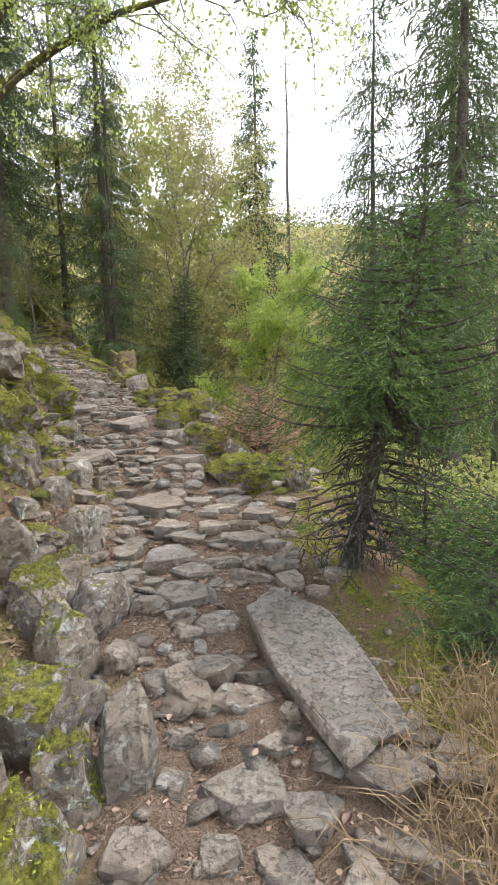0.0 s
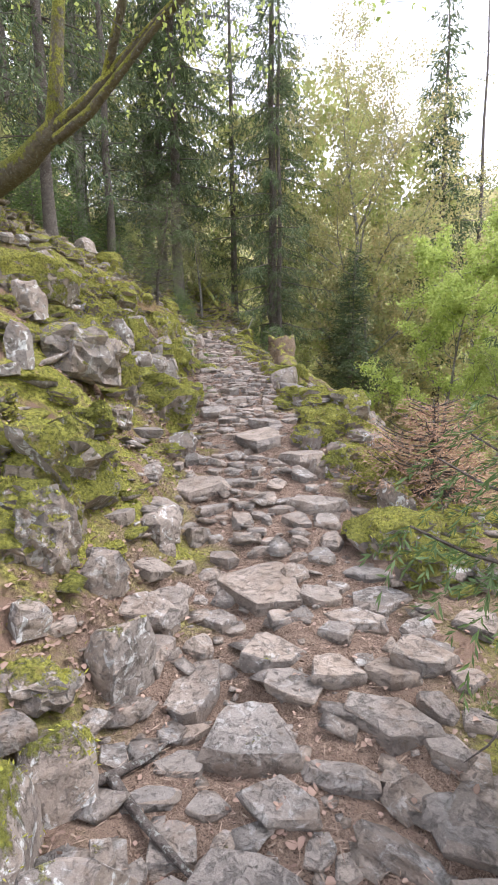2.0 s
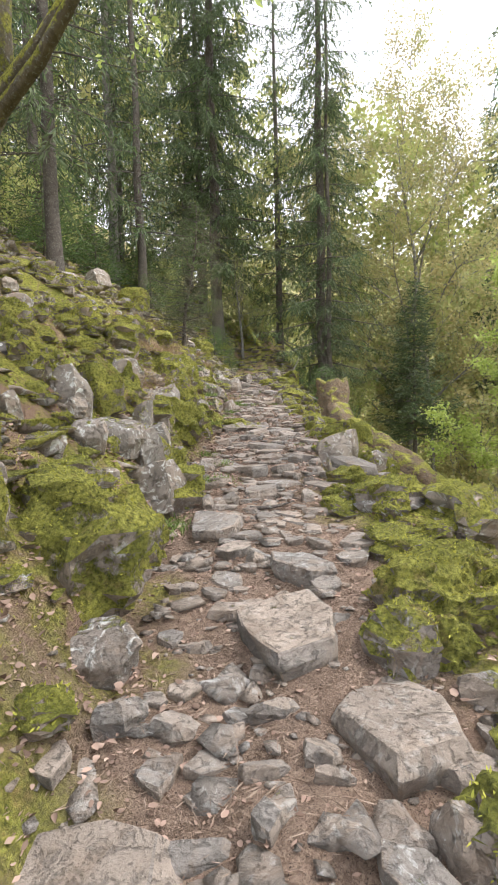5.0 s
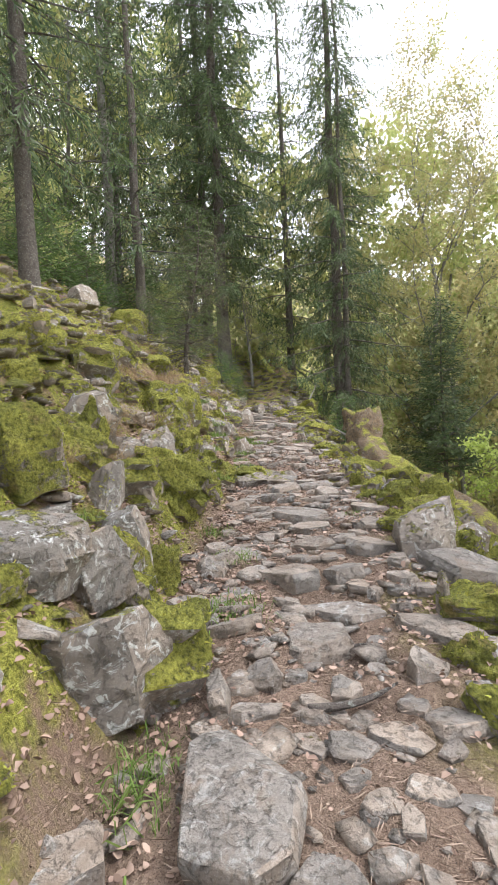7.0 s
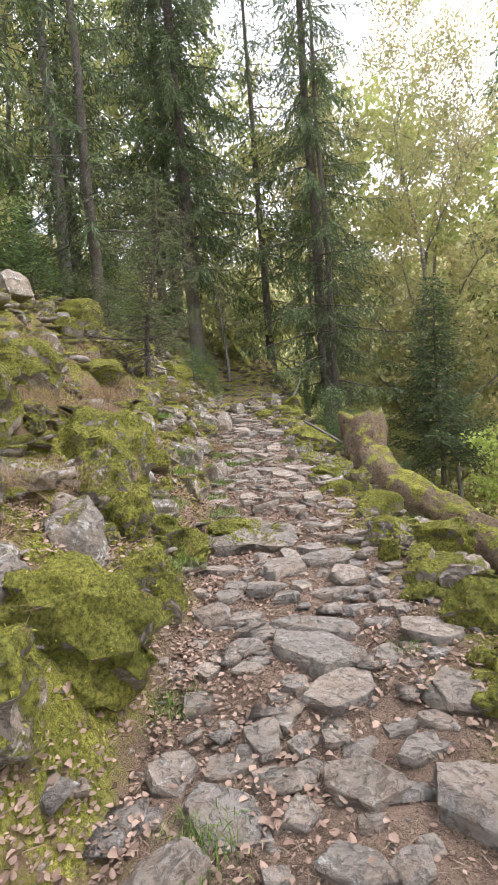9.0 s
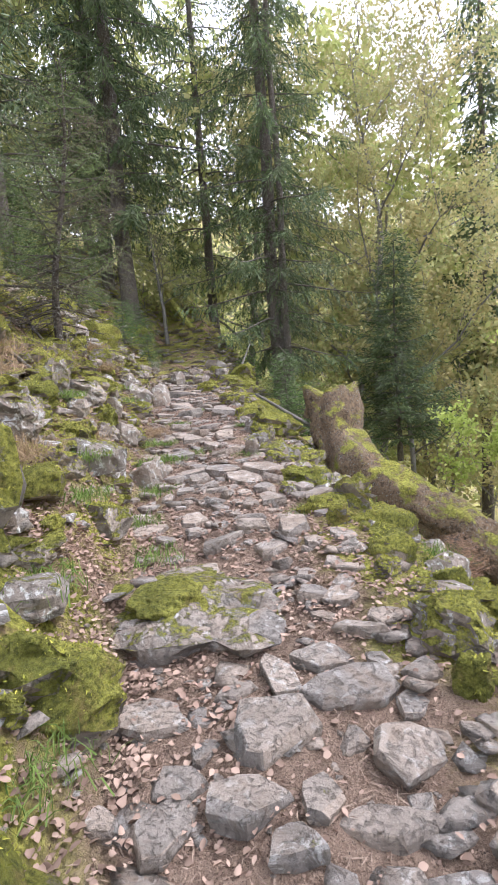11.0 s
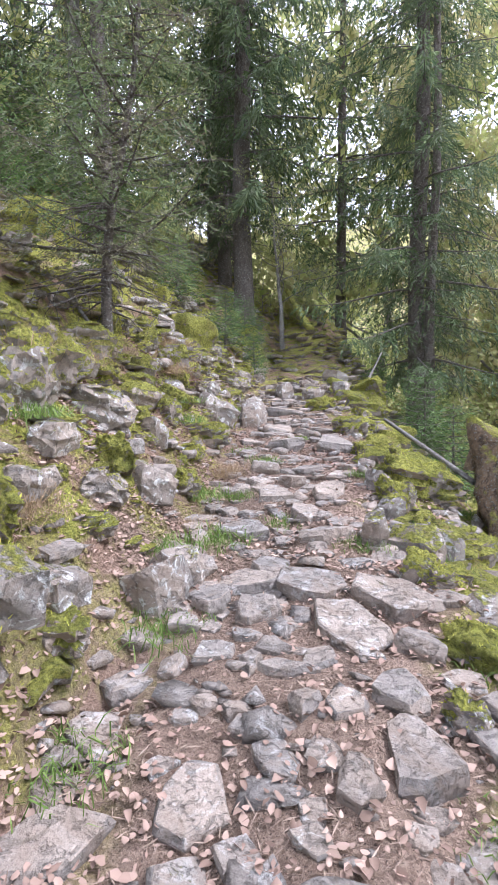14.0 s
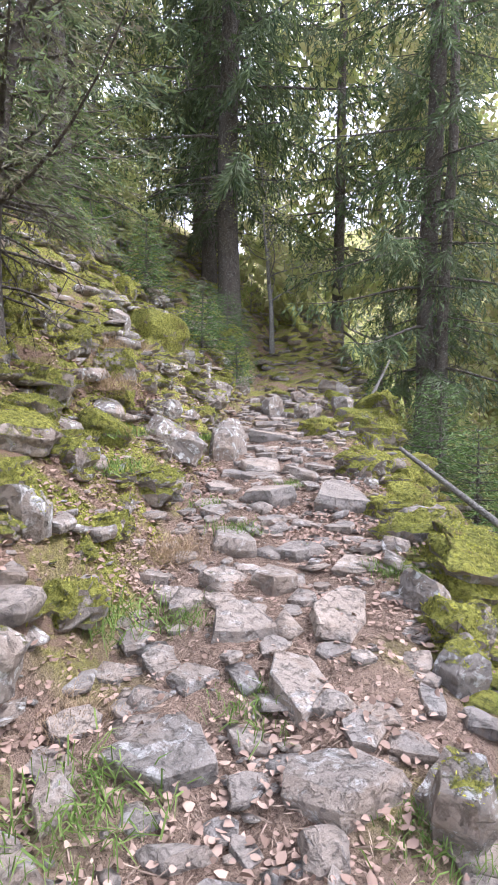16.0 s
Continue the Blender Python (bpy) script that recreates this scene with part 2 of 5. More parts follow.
def land(x, y):
    x, y = np.asarray(x, float), np.asarray(y, float)
    u = (x - path_x(y)) * 0.93
    z = np.interp(y, PATH_Y, PATH_Z)
    left = np.maximum(-u - 0.62, 0)
    right = np.maximum(u - 1.25 + 0.25 * np.clip((y - 12) / 3, 0, 1), 0)
    level = np.interp(np.minimum(y, 19.5 + 0.1 * (y - 19.5)), PATH_Y, PATH_Z)
    z = z + (level - z) * np.clip(right / 4, 0, 1) * (y > 19.5)
    bank = np.interp(left, (0, 0.3, 1.1, 2.9, 12, 40, 120, 400), (0, 0.48, 1.25, 2.85, 8.6, 24, 60, 110))
    bank = bank * np.interp(y, (2.5, 5.5), (0.72, 1.0))
    fall = np.interp(right, (0, 0.4, 2, 6, 14, 30, 60, 420), (0, 0.2, 1.7, 4.8, 9.5, 15, 17, 17))
    z = z + bank - fall
    away = np.hypot(x, np.maximum(y, 0))
    ridge = np.interp(away, (70, 110, 230, 420), (-30, -4, 62, 95)) + 6 * wavy(x, y, 90, 17)
    z = np.where(u > 0, np.maximum(z, ridge), z)
    rough = np.clip((np.abs(u) - 0.6) / 1.5, 0, 1)
    z = z + 0.05 * wavy(x, y, 1.1, 3) + 0.02 * wavy(x, y, 0.35, 5) + rough * (0.16 * wavy(x, y, 2.3, 7) + 0.09 * wavy(x, y, 0.8, 11))
    return z + np.clip((np.abs(u) - 8) / 10, 0, 1) * 0.7 * wavy(x, y, 14, 13)


def build_ground():
    us = np.concatenate([-np.geomspace(400, 3.2, 40), np.arange(-3.1, 3.2, 0.075), np.geomspace(3.3, 420, 46)])
    ys = np.concatenate([-np.geomspace(300, 2.2, 16), np.arange(-2.1, 23, 0.09), np.geomspace(23.1, 420, 46)])
    uu, yy = np.meshgrid(us, ys)
    xx = path_x(yy) + uu
    v = np.stack([xx, yy, land(xx, yy)], -1).reshape(-1, 3)
    n, k = len(ys), len(us)
    i, j = np.meshgrid(np.arange(n - 1), np.arange(k - 1), indexing="ij")
    f = np.stack([i * k + j, i * k + j + 1, (i + 1) * k + j + 1, (i + 1) * k + j], -1).reshape(-1, 4)
    me = raw_mesh("ground", v, f)
    me.shade_smooth()
    w = uu.ravel() * 0.93 + 0.25 * wavy(v[:, 0], v[:, 1], 0.9, 21)
    tread = np.clip((0.95 - np.abs(w - 0.1)) / 0.35, 0, 1) * np.clip((24 - v[:, 1]) / 3, 0, 1)
    me.attributes.new("trodden", "FLOAT", "POINT").data.foreach_set("value", tread.astype(np.float32))
    away = np.clip((np.hypot(uu.ravel(), np.maximum(v[:, 1] - 20, 0)) - 12) / 14, 0, 1)
    me.attributes.new("far", "FLOAT", "POINT").data.foreach_set("value", away.astype(np.float32))
    tagged(link_mesh("ground", me, GROUND), "steep forest floor of brown litter, earth and moss", "ground", kind="structure")


build_ground()


# ---- rocks ----
def rock_mesh(seed, flat, sides=7, spread=0.16, slant=0.25, worn=0.014, rough=0.022, top=(0.70, 0.9), facets=0):
    """An angular split block about 1 across; flat: its height, facets: how many corners are struck off."""
    r = random.Random(seed)
    bm = bmesh.new()
    turn = r.uniform(0, 6.28)
    dip = Vector((r.uniform(-1, 1), r.uniform(-1, 1))) * slant * 0.5
    angles = [turn + (k + r.uniform(-0.36, 0.36)) * 6.283 / sides for k in range(sides)]
    outline = [0.52 * (1 + r.uniform(-spread, spread * 0.7)) for _ in range(sides)]
    for level, grow in ((-1, 0.86), (0.25, 1.0), (1, r.uniform(*top))):
        for a, q in zip(angles, outline):
            q = q * grow * (1 + r.uniform(-0.06, 0.06))
            x, y = q * math.cos(a), q * math.sin(a)
            lift = (dip.x * x + dip.y * y) * 1.6 if level == 1 else 0.0
            bm.verts.new((x, y, (level * 0.5 * (1 - r.uniform(0, slant * 0.35)) + lift) * flat))
    hull = bmesh.ops.convex_hull(bm, input=bm.verts)
    bmesh.ops.delete(bm, geom=[g for g in hull["geom_interior"] if isinstance(g, bmesh.types.BMVert)], context="VERTS")
    for _ in range(facets):
        n = Vector((r.uniform(-1, 1), r.uniform(-1, 1), r.uniform(0.1, 1.0))).normalized()
        far = max(v.co.dot(n) for v in bm.verts)
        bmesh.ops.bisect_plane(bm, geom=bm.verts[:] + bm.edges[:] + bm.faces[:], plane_co=n * far * r.uniform(0.72, 0.9), plane_no=n, clear_outer=True)
        bmesh.ops.holes_fill(bm, edges=[e for e in bm.edges if e.is_boundary], sides=0)
    bmesh.ops.dissolve_limit(bm, angle_limit=radians(9), verts=bm.verts, edges=bm.edges)
    bmesh.ops.bevel(bm, geom=list(bm.edges), offset=worn, segments=1, affect="EDGES", clamp_overlap=True)
    bmesh.ops.triangulate(bm, faces=bm.faces)
    for limit in (0.26, 0.2) if worn < 0.03 else (0.22, 0.14):
        bmesh.ops.subdivide_edges(bm, edges=[e for e in bm.edges if e.calc_length() > limit], cuts=1, use_grid_fill=True)
        bmesh.ops.triangulate(bm, faces=bm.faces)
    off = Vector((r.uniform(0, 50), r.uniform(0, 50), 0))
    bm.normal_update()
    for v in bm.verts:
        q = v.co * 3.4 + off
        step = 0.5 * rough * math.tanh(6 * noise.noise(q * 1.7 + Vector((7, 3, 1))))
        v.co += v.normal * (noise.noise(q) * rough + noise.noise(q * 3.1) * rough * 0.7 + step)
    me = bpy.data.meshes.new("rock")
    bm.to_mesh(me)
    bm.free()
    me.shade_smooth()
    me.set_sharp_from_angle(angle=radians(22))
    me.materials.append(ROCK)
    return me


SLABS = [rock_mesh(100 + k, 0.5, 5 + k % 3, 0.30, 0.3, 0.016, 0.018, (0.86, 1.0), k % 2) for k in range(16)]
BLOCKS = [rock_mesh(200 + k, 0.92, 5 + k % 3, 0.28, 0.5, 0.018, 0.03, (0.66, 0.95), 2) for k in range(14)]
ROUND = [rock_mesh(300 + k, 0.9, 6, 0.26, 0.6, 0.05, 0.085, (0.6, 0.85), 3) for k in range(10)]
placed = []


def stone(x, y, length, width, height, turn=0.0, moss=0.0, light=0.3, tilt=0.0, lean=0.0, sink=0.35, shape=None, dz=0.0, what="step_stone", label="", group="stones of the path"):
    """A stone lying in the ground; turn: degrees of its long side from the x axis."""
    k = len(placed)
    pool = shape or (SLABS if height < 0.6 * min(length, width) else BLOCKS)
    ob = new(what, pool[(k * 7 + int(abs(x * 31 + y * 17))) % len(pool)])
    tall = 0.5 if pool is SLABS else 0.9
    if what == "step_stone":
        sink, height = sink + 0.1, height * (0.8 if height > 0.17 else 1.0)
    z = float(land(x, y)) + height * (0.5 - sink) + dz
    ob.matrix_basis = pose(x, y, z, tilt, lean, turn) @ Matrix.Diagonal((length, width, height / tall, 1))
    ob.color = (moss, light, 0, 1)
    placed.append((x, y, max(length, width) * 0.5, min(length, width) * 0.5))
    return tagged(ob, label or ("mossy grey boulder on the slope beside the path" if moss > 0.25 else "angular grey stone set in the trodden path"), "rock", group)


def free(x, y, r):
    return all((x - a) ** 2 + (y - b) ** 2 > ((c + e) * 0.5 + r * 0.85) ** 2 for a, b, c, e in placed)


def bank_rock(x, y, length, width, height, turn, moss, light, tilt, lean, sink):
    """A boulder of the bank beside the path."""
    moss = moss + 0.16 if y > 3 else moss
    sink = 0.4 if height > 0.45 else sink
    label = ("thickly moss-covered boulder on the bank" if moss > 0.42 else "grey boulder partly covered in yellow-green moss" if moss > 0.18 else "angular grey boulder with pale lichen on the bank")
    return stone(x, y, length, width, height, turn, moss, light, tilt, lean, sink, ROUND if moss > 0.4 else BLOCKS, what="boulder", label=label, group="boulders beside the path")


# the long slab that lies along the edge of the path
stone(0.26, 2.45, 1.42, 0.50, 0.26, 104, 0.0, 0.2, 4, -3, 0.3, SLABS[2:3], what="long_slab", label="long pale grey stone slab lying along the path edge")
# the wide outcrop with a cushion of moss
outcrop = stone(-4.75, 13.35, 1.5, 1.2, 0.42, 60, 0.24, 0.45, -6, 5, 0.7, ROUND[1:2], what="outcrop", label="wide low rock outcrop with lichen and a moss cushion")
cushion = new("moss_cushion", ROUND[3])
cushion.parent, cushion.matrix_parent_inverse = outcrop, outcrop.matrix_basis.inverted()
cushion.matrix_basis = pose(-4.83, 13.25, float(land(-4.83, 13.25)) + 0.13, 8, 6, 40) @ Matrix.Diagonal((0.5, 0.38, 0.16, 1))
cushion.color = (1.0, 0.3, 0, 1)
tagged(cushion, "bright yellow-green moss cushion")
bank_rock(-0.86, 1.95, 0.5, 0.42, 0.5, 20, 0.36, 0.8, 8, -10, 0.25)
bank_rock(-0.74, 1.38, 0.42, 0.36, 0.46, 70, 0.42, 0.9, -6, 8, 0.25)
bank_rock(-1.25, 1.5, 0.6, 0.5, 0.7, 40, 0.4, 0.8, 5, -8, 0.25)
bank_rock(-1.15, 2.7, 0.55, 0.42, 0.45, 110, 0.32, 0.9, -9, 10, 0.28)
bank_rock(-1.5, 2.15, 0.6, 0.5, 0.6, 10, 0.36, 0.9, 7, 6, 0.25)
stone(-0.08, 1.74, 0.34, 0.24, 0.13, -4, 0, 0.3, -2, 1, 0.45)
stone(-0.41, 1.48, 0.22, 0.19, 0.10, 18, 0, 0.1, -7, 5, 0.45)
stone(-0.15, 1.50, 0.20, 0.16, 0.09, 0, 0, 0.2, 7, -0, 0.45)
stone(0.43, 1.73, 0.33, 0.27, 0.10, -6, 0, 0.3, 4, -10, 0.36)
stone(0.53, 1.46, 0.47, 0.17, 0.09, -17, 0.15, 0.4, 0, 3, 0.45)
stone(-0.32, 2.17, 0.22, 0.31, 0.12, 13, 0, 0.1, 4, 1, 0.45)
stone(-0.22, 2.29, 0.25, 0.20, 0.12, 1, 0, 0.1, 11, -1, 0.36)
stone(-0.08, 2.15, 0.30, 0.17, 0.09, 7, 0, 0.5, 3, 6, 0.45)
stone(-0.31, 1.92, 0.16, 0.09, 0.09, 7, 0, 0.4, -1, 6, 0.45)
stone(-0.13, 1.99, 0.20, 0.08, 0.09, 13, 0, 0.1, -5, -4, 0.45)
stone(0.07, 1.89, 0.15, 0.12, 0.07, 9, 0, 0.3, 4, -6, 0.36)
stone(0.01, 2.29, 0.25, 0.09, 0.09, 0, 0, 0.3, -2, 1, 0.45)
stone(0.13, 2.02, 0.11, 0.10, 0.09, -2, 0, 0.5, 3, 6, 0.45)
stone(-0.32, 1.76, 0.15, 0.16, 0.09, 19, 0, 0.5, 2, -5, 0.45)
stone(-0.20, 2.74, 0.28, 0.18, 0.10, 13, 0, 0.5, 6, 1, 0.45)
stone(-0.61, 2.86, 0.25, 0.20, 0.12, 17, 0, 0.2, 10, 2, 0.36)
stone(-0.39, 2.98, 0.43, 0.25, 0.14, 2, 0, 0.1, 5, 7, 0.45)
stone(-0.60, 3.56, 0.44, 0.39, 0.21, -0, 0, 0.4, -1, -5, 0.45)
stone(-0.92, 3.77, 0.25, 0.43, 0.14, 9, 0, 0.4, 5, -6, 0.45)
stone(-0.87, 4.60, 0.58, 0.60, 0.27, 13, 0, 0.1, 3, -2, 0.45)
stone(-0.65, 4.02, 0.35, 0.28, 0.15, 18, 0, 0.5, 0, 7, 0.45)
stone(-0.10, 3.74, 0.42, 0.26, 0.14, -3, 0, 0.1, 1, -7, 0.45)
stone(-0.23, 3.46, 0.35, 0.14, 0.09, -3, 0, 0.3, 2, -5, 0.45)
stone(-0.00, 3.24, 0.33, 0.12, 0.09, -11, 0, 0.4, -3, 6, 0.45)
stone(-0.33, 3.93, 0.27, 0.22, 0.08, 14, 0, 0.3, -1, 1, 0.36)
stone(-0.38, 2.61, 0.17, 0.15, 0.09, 12, 0, 0.3, 2, 4, 0.36)
stone(0.04, 4.08, 0.33, 0.26, 0.12, 10, 0, 0.3, -2, 7, 0.36)
stone(0.24, 3.11, 0.22, 0.17, 0.10, -11, 0, 0.2, 14, 1, 0.36)
bank_rock(-0.49, 1.74, 0.26, 0.22, 0.50, 17, 0.12, 0.5, -3, 2, 0.25)
bank_rock(-0.90, 2.39, 0.39, 0.33, 0.45, 9, 0.3, 0.8, 4, -13, 0.25)
bank_rock(-1.35, 2.87, 0.27, 0.23, 0.57, 28, 0.15, 0.7, 5, -4, 0.25)
bank_rock(-1.17, 3.09, 0.34, 0.29, 0.29, 26, 0.15, 0.9, -14, -13, 0.25)
bank_rock(-0.90, 1.51, 0.26, 0.22, 0.78, 35, 0.35, 1.0, -7, -1, 0.25)
stone(-0.64, 2.38, 0.21, 0.26, 0.16, 17, 0, 0.2, -4, -6, 0.36)
bank_rock(-0.67, 1.66, 0.28, 0.24, 0.50, 19, 0.45, 0.8, -6, -4, 0.25)
bank_rock(-1.54, 3.96, 0.23, 0.20, 0.25, 28, 0, 0.5, 2, 7, 0.25)
stone(-1.34, 4.23, 0.37, 0.29, 0.14, 13, 0, 0.2, 9, -8, 0.36)
stone(-1.24, 3.85, 0.36, 0.29, 0.12, 10, 0, 0.3, 6, -12, 0.36)
bank_rock(-1.74, 3.78, 0.30, 0.26, 0.44, 20, 0.3, 0.7, 10, -2, 0.25)
bank_rock(-3.28, 8.72, 0.73, 0.62, 0.64, 29, 0.45, 0.6, -5, 5, 0.25)
bank_rock(-2.84, 6.33, 0.43, 0.36, 0.50, 33, 0.45, 0.7, -8, -11, 0.25)
stone(-0.83, 3.18, 0.26, 0.11, 0.09, 34, 0, 0.2, -5, -3, 0.45)
stone(-0.42, 2.80, 0.21, 0.15, 0.09, 17, 0, 0.5, -5, -7, 0.45)
bank_rock(-0.85, 2.70, 0.34, 0.29, 0.39, 45, 0.15, 0.9, 15, -2, 0.25)
stone(-2.00, 5.34, 0.22, 0.20, 0.12, 38, 0, 0.5, -8, 7, 0.36)
stone(-0.18, 4.63, 0.35, 0.28, 0.10, 13, 0, 0.4, 1, -6, 0.36)
stone(-0.08, 3.99, 0.24, 0.19, 0.09, -0, 0, 0.2, -13, 3, 0.36)
stone(0.11, 3.84, 0.18, 0.14, 0.08, 7, 0, 0.1, 12, 6, 0.36)
stone(0.04, 4.33, 0.19, 0.15, 0.07, 11, 0, 0.5, 12, 2, 0.36)
stone(-1.37, 3.05, 0.29, 0.23, 0.09, 28, 0, 0.4, -10, -6, 0.36)
bank_rock(-0.17, 5.22, 0.69, 0.59, 0.30, 2, 0.4, 1.0, 3, -5, 0.25)
bank_rock(0.44, 4.86, 0.27, 0.23, 0.28, -11, 0.25, 0.9, -1, 8, 0.25)
bank_rock(-3.08, 6.10, 0.42, 0.36, 0.37, 30, 0.45, 0.6, 1, 10, 0.25)
bank_rock(-5.04, 10.35, 0.45, 0.38, 0.56, 22, 0.1, 0.9, 13, 9, 0.25)
bank_rock(-2.73, 6.12, 0.42, 0.36, 0.55, 38, 0.45, 0.5, 4, 11, 0.25)
bank_rock(-2.70, 6.87, 0.80, 0.68, 0.67, 16, 0.5, 0.6, -7, 1, 0.25)
bank_rock(-12.62, 22.28, 1.11, 0.95, 1.13, 29, 0.4, 0.7, 8, -15, 0.25)
bank_rock(-3.34, 5.70, 0.28, 0.24, 0.40, 27, 0, 0.6, -11, -13, 0.25)
bank_rock(-2.78, 4.92, 0.21, 0.18, 0.38, 50, 0, 0.9, -12, 0, 0.25)
bank_rock(-1.27, 3.64, 0.33, 0.28, 0.35, 35, 0.1, 0.7, -4, 4, 0.25)
stone(-0.48, 4.52, 0.26, 0.21, 0.09, -0, 0, 0.2, 3, 8, 0.36)
stone(-0.31, 4.37, 0.35, 0.20, 0.11, 0, 0, 0.4, 2, -1, 0.45)
stone(-0.35, 4.21, 0.22, 0.17, 0.08, 2, 0, 0.3, 6, -2, 0.36)
stone(-0.28, 4.90, 0.30, 0.19, 0.07, 7, 0, 0.3, -8, 1, 0.36)
stone(-0.54, 5.12, 0.19, 0.22, 0.14, 12, 0, 0.1, -2, -2, 0.36)
stone(-0.84, 5.38, 0.23, 0.26, 0.13, 22, 0, 0.2, 6, 4, 0.45)
stone(-0.74, 5.66, 0.41, 0.37, 0.20, 4, 0, 0.3, -5, 4, 0.45)
stone(-0.97, 6.14, 0.24, 0.19, 0.10, 15, 0, 0.5, 9, 5, 0.36)
stone(-1.13, 6.73, 0.45, 0.76, 0.24, 18, 0, 0.3, -6, 1, 0.45)
stone(-1.61, 7.07, 0.62, 0.56, 0.27, 5, 0, 0.2, 4, -6, 0.45)
stone(-1.79, 5.89, 0.59, 0.39, 0.21, 15, 0, 0.1, 5, -4, 0.45)
stone(-1.49, 5.04, 0.19, 0.21, 0.13, 14, 0, 0.4, -11, 10, 0.36)
stone(-1.95, 5.22, 0.20, 0.21, 0.13, 36, 0, 0.4, 14, 2, 0.36)
stone(-2.38, 5.85, 0.50, 0.17, 0.09, 21, 0, 0.4, 0, 3, 0.45)
stone(-1.24, 4.67, 0.18, 0.14, 0.09, 15, 0, 0.4, 6, -6, 0.45)
stone(-1.29, 4.40, 0.13, 0.18, 0.11, 24, 0, 0.3, 10, -8, 0.36)
stone(-1.50, 4.34, 0.28, 0.22, 0.08, 25, 0, 0.2, 3, 8, 0.36)
stone(-1.74, 4.47, 0.24, 0.19, 0.09, 34, 0, 0.2, -3, -4, 0.36)
stone(-1.73, 4.97, 0.30, 0.24, 0.11, 28, 0, 0.1, 0, 14, 0.36)
stone(-1.01, 4.02, 0.17, 0.21, 0.13, 24, 0, 0.4, -10, 6, 0.36)
stone(-1.12, 3.88, 0.15, 0.05, 0.09, 37, 0, 0.4, 0, -0, 0.45)
stone(-1.03, 4.26, 0.20, 0.23, 0.11, 27, 0, 0.5, -5, -6, 0.45)
bank_rock(-2.99, 5.90, 0.38, 0.32, 0.24, 44, 0.2, 1.0, 1, -2, 0.25)
bank_rock(-1.78, 4.03, 0.20, 0.17, 0.29, 36, 0.4, 0.6, -9, 3, 0.25)
stone(-2.10, 10.38, 0.55, 0.44, 0.20, 9, 0, 0.2, 6, 14, 0.36)
bank_rock(-0.45, 7.13, 0.45, 0.38, 0.16, -2, 0.1, 0.9, -3, 11, 0.25)
bank_rock(-1.10, 7.54, 0.47, 0.40, 0.36, 12, 0.55, 0.6, -8, -14, 0.25)
bank_rock(-0.72, 6.35, 0.36, 0.31, 0.27, 7, 0.4, 0.7, -10, -4, 0.25)
bank_rock(0.06, 4.79, 0.33, 0.28, 0.27, 0, 0.55, 0.6, 15, -1, 0.25)
stone(-1.24, 5.29, 0.22, 0.30, 0.12, 27, 0, 0.3, 3, 5, 0.45)
stone(-0.73, 5.07, 0.17, 0.14, 0.09, 13, 0, 0.2, -8, 7, 0.36)
stone(-0.72, 4.92, 0.12, 0.10, 0.06, 23, 0, 0.2, -9, -7, 0.36)
stone(-0.69, 4.74, 0.20, 0.18, 0.11, 8, 0, 0.4, 11, 12, 0.36)
stone(-1.52, 4.63, 0.15, 0.05, 0.09, 53, 0, 0.2, -1, 3, 0.45)
stone(-1.42, 4.65, 0.16, 0.19, 0.09, 32, 0, 0.1, 5, -3, 0.45)
stone(-1.14, 5.05, 0.23, 0.08, 0.09, 23, 0, 0.3, 2, -7, 0.45)
stone(-0.98, 4.97, 0.20, 0.07, 0.09, 19, 0, 0.3, -0, -4, 0.45)
stone(-1.35, 5.04, 0.15, 0.12, 0.06, 34, 0, 0.5, -3, 1, 0.36)
stone(-1.04, 5.35, 0.09, 0.15, 0.09, 11, 0, 0.2, 5, -12, 0.36)
stone(-1.82, 7.72, 0.40, 0.43, 0.22, 26, 0, 0.4, -3, 2, 0.45)
stone(-2.11, 7.80, 0.20, 0.19, 0.12, 27, 0, 0.4, -7, 8, 0.36)
stone(-2.65, 8.24, 0.43, 0.72, 0.23, 39, 0, 0.4, 1, -5, 0.45)
stone(-2.00, 7.17, 0.23, 0.23, 0.12, 27, 0, 0.2, 3, 2, 0.45)
stone(-2.05, 6.88, 0.17, 0.10, 0.09, 33, 0, 0.2, 2, 2, 0.45)
stone(-1.84, 6.72, 0.25, 0.09, 0.09, 21, 0, 0.5, 2, -5, 0.45)
stone(-1.53, 6.66, 0.24, 0.12, 0.09, 32, 0, 0.2, -2, 3, 0.45)
stone(-1.69, 6.85, 0.12, 0.15, 0.10, 26, 0, 0.3, 4, -1, 0.36)
stone(-1.30, 6.46, 0.15, 0.13, 0.09, 12, 0, 0.2, -6, 3, 0.45)
stone(-1.01, 6.26, 0.24, 0.20, 0.12, 14, 0, 0.3, 7, -4, 0.36)
stone(-0.86, 6.58, 0.25, 0.21, 0.13, -4, 0.2, 0.3, 11, -14, 0.36)
stone(-1.17, 6.17, 0.18, 0.08, 0.09, 9, 0, 0.4, -2, -2, 0.45)
stone(-1.23, 6.37, 0.17, 0.06, 0.09, 13, 0, 0.3, 4, -2, 0.45)
stone(-1.47, 6.35, 0.19, 0.08, 0.09, 31, 0, 0.1, -3, -6, 0.45)
stone(-1.37, 6.15, 0.12, 0.14, 0.09, 13, 0, 0.4, 7, -9, 0.36)
stone(-1.89, 6.43, 0.20, 0.17, 0.11, 26, 0, 0.3, 7, 9, 0.36)
stone(-2.10, 6.38, 0.24, 0.21, 0.13, 46, 0, 0.3, -11, -3, 0.36)
stone(-1.60, 6.02, 0.34, 0.12, 0.09, 35, 0, 0.2, -3, 4, 0.45)
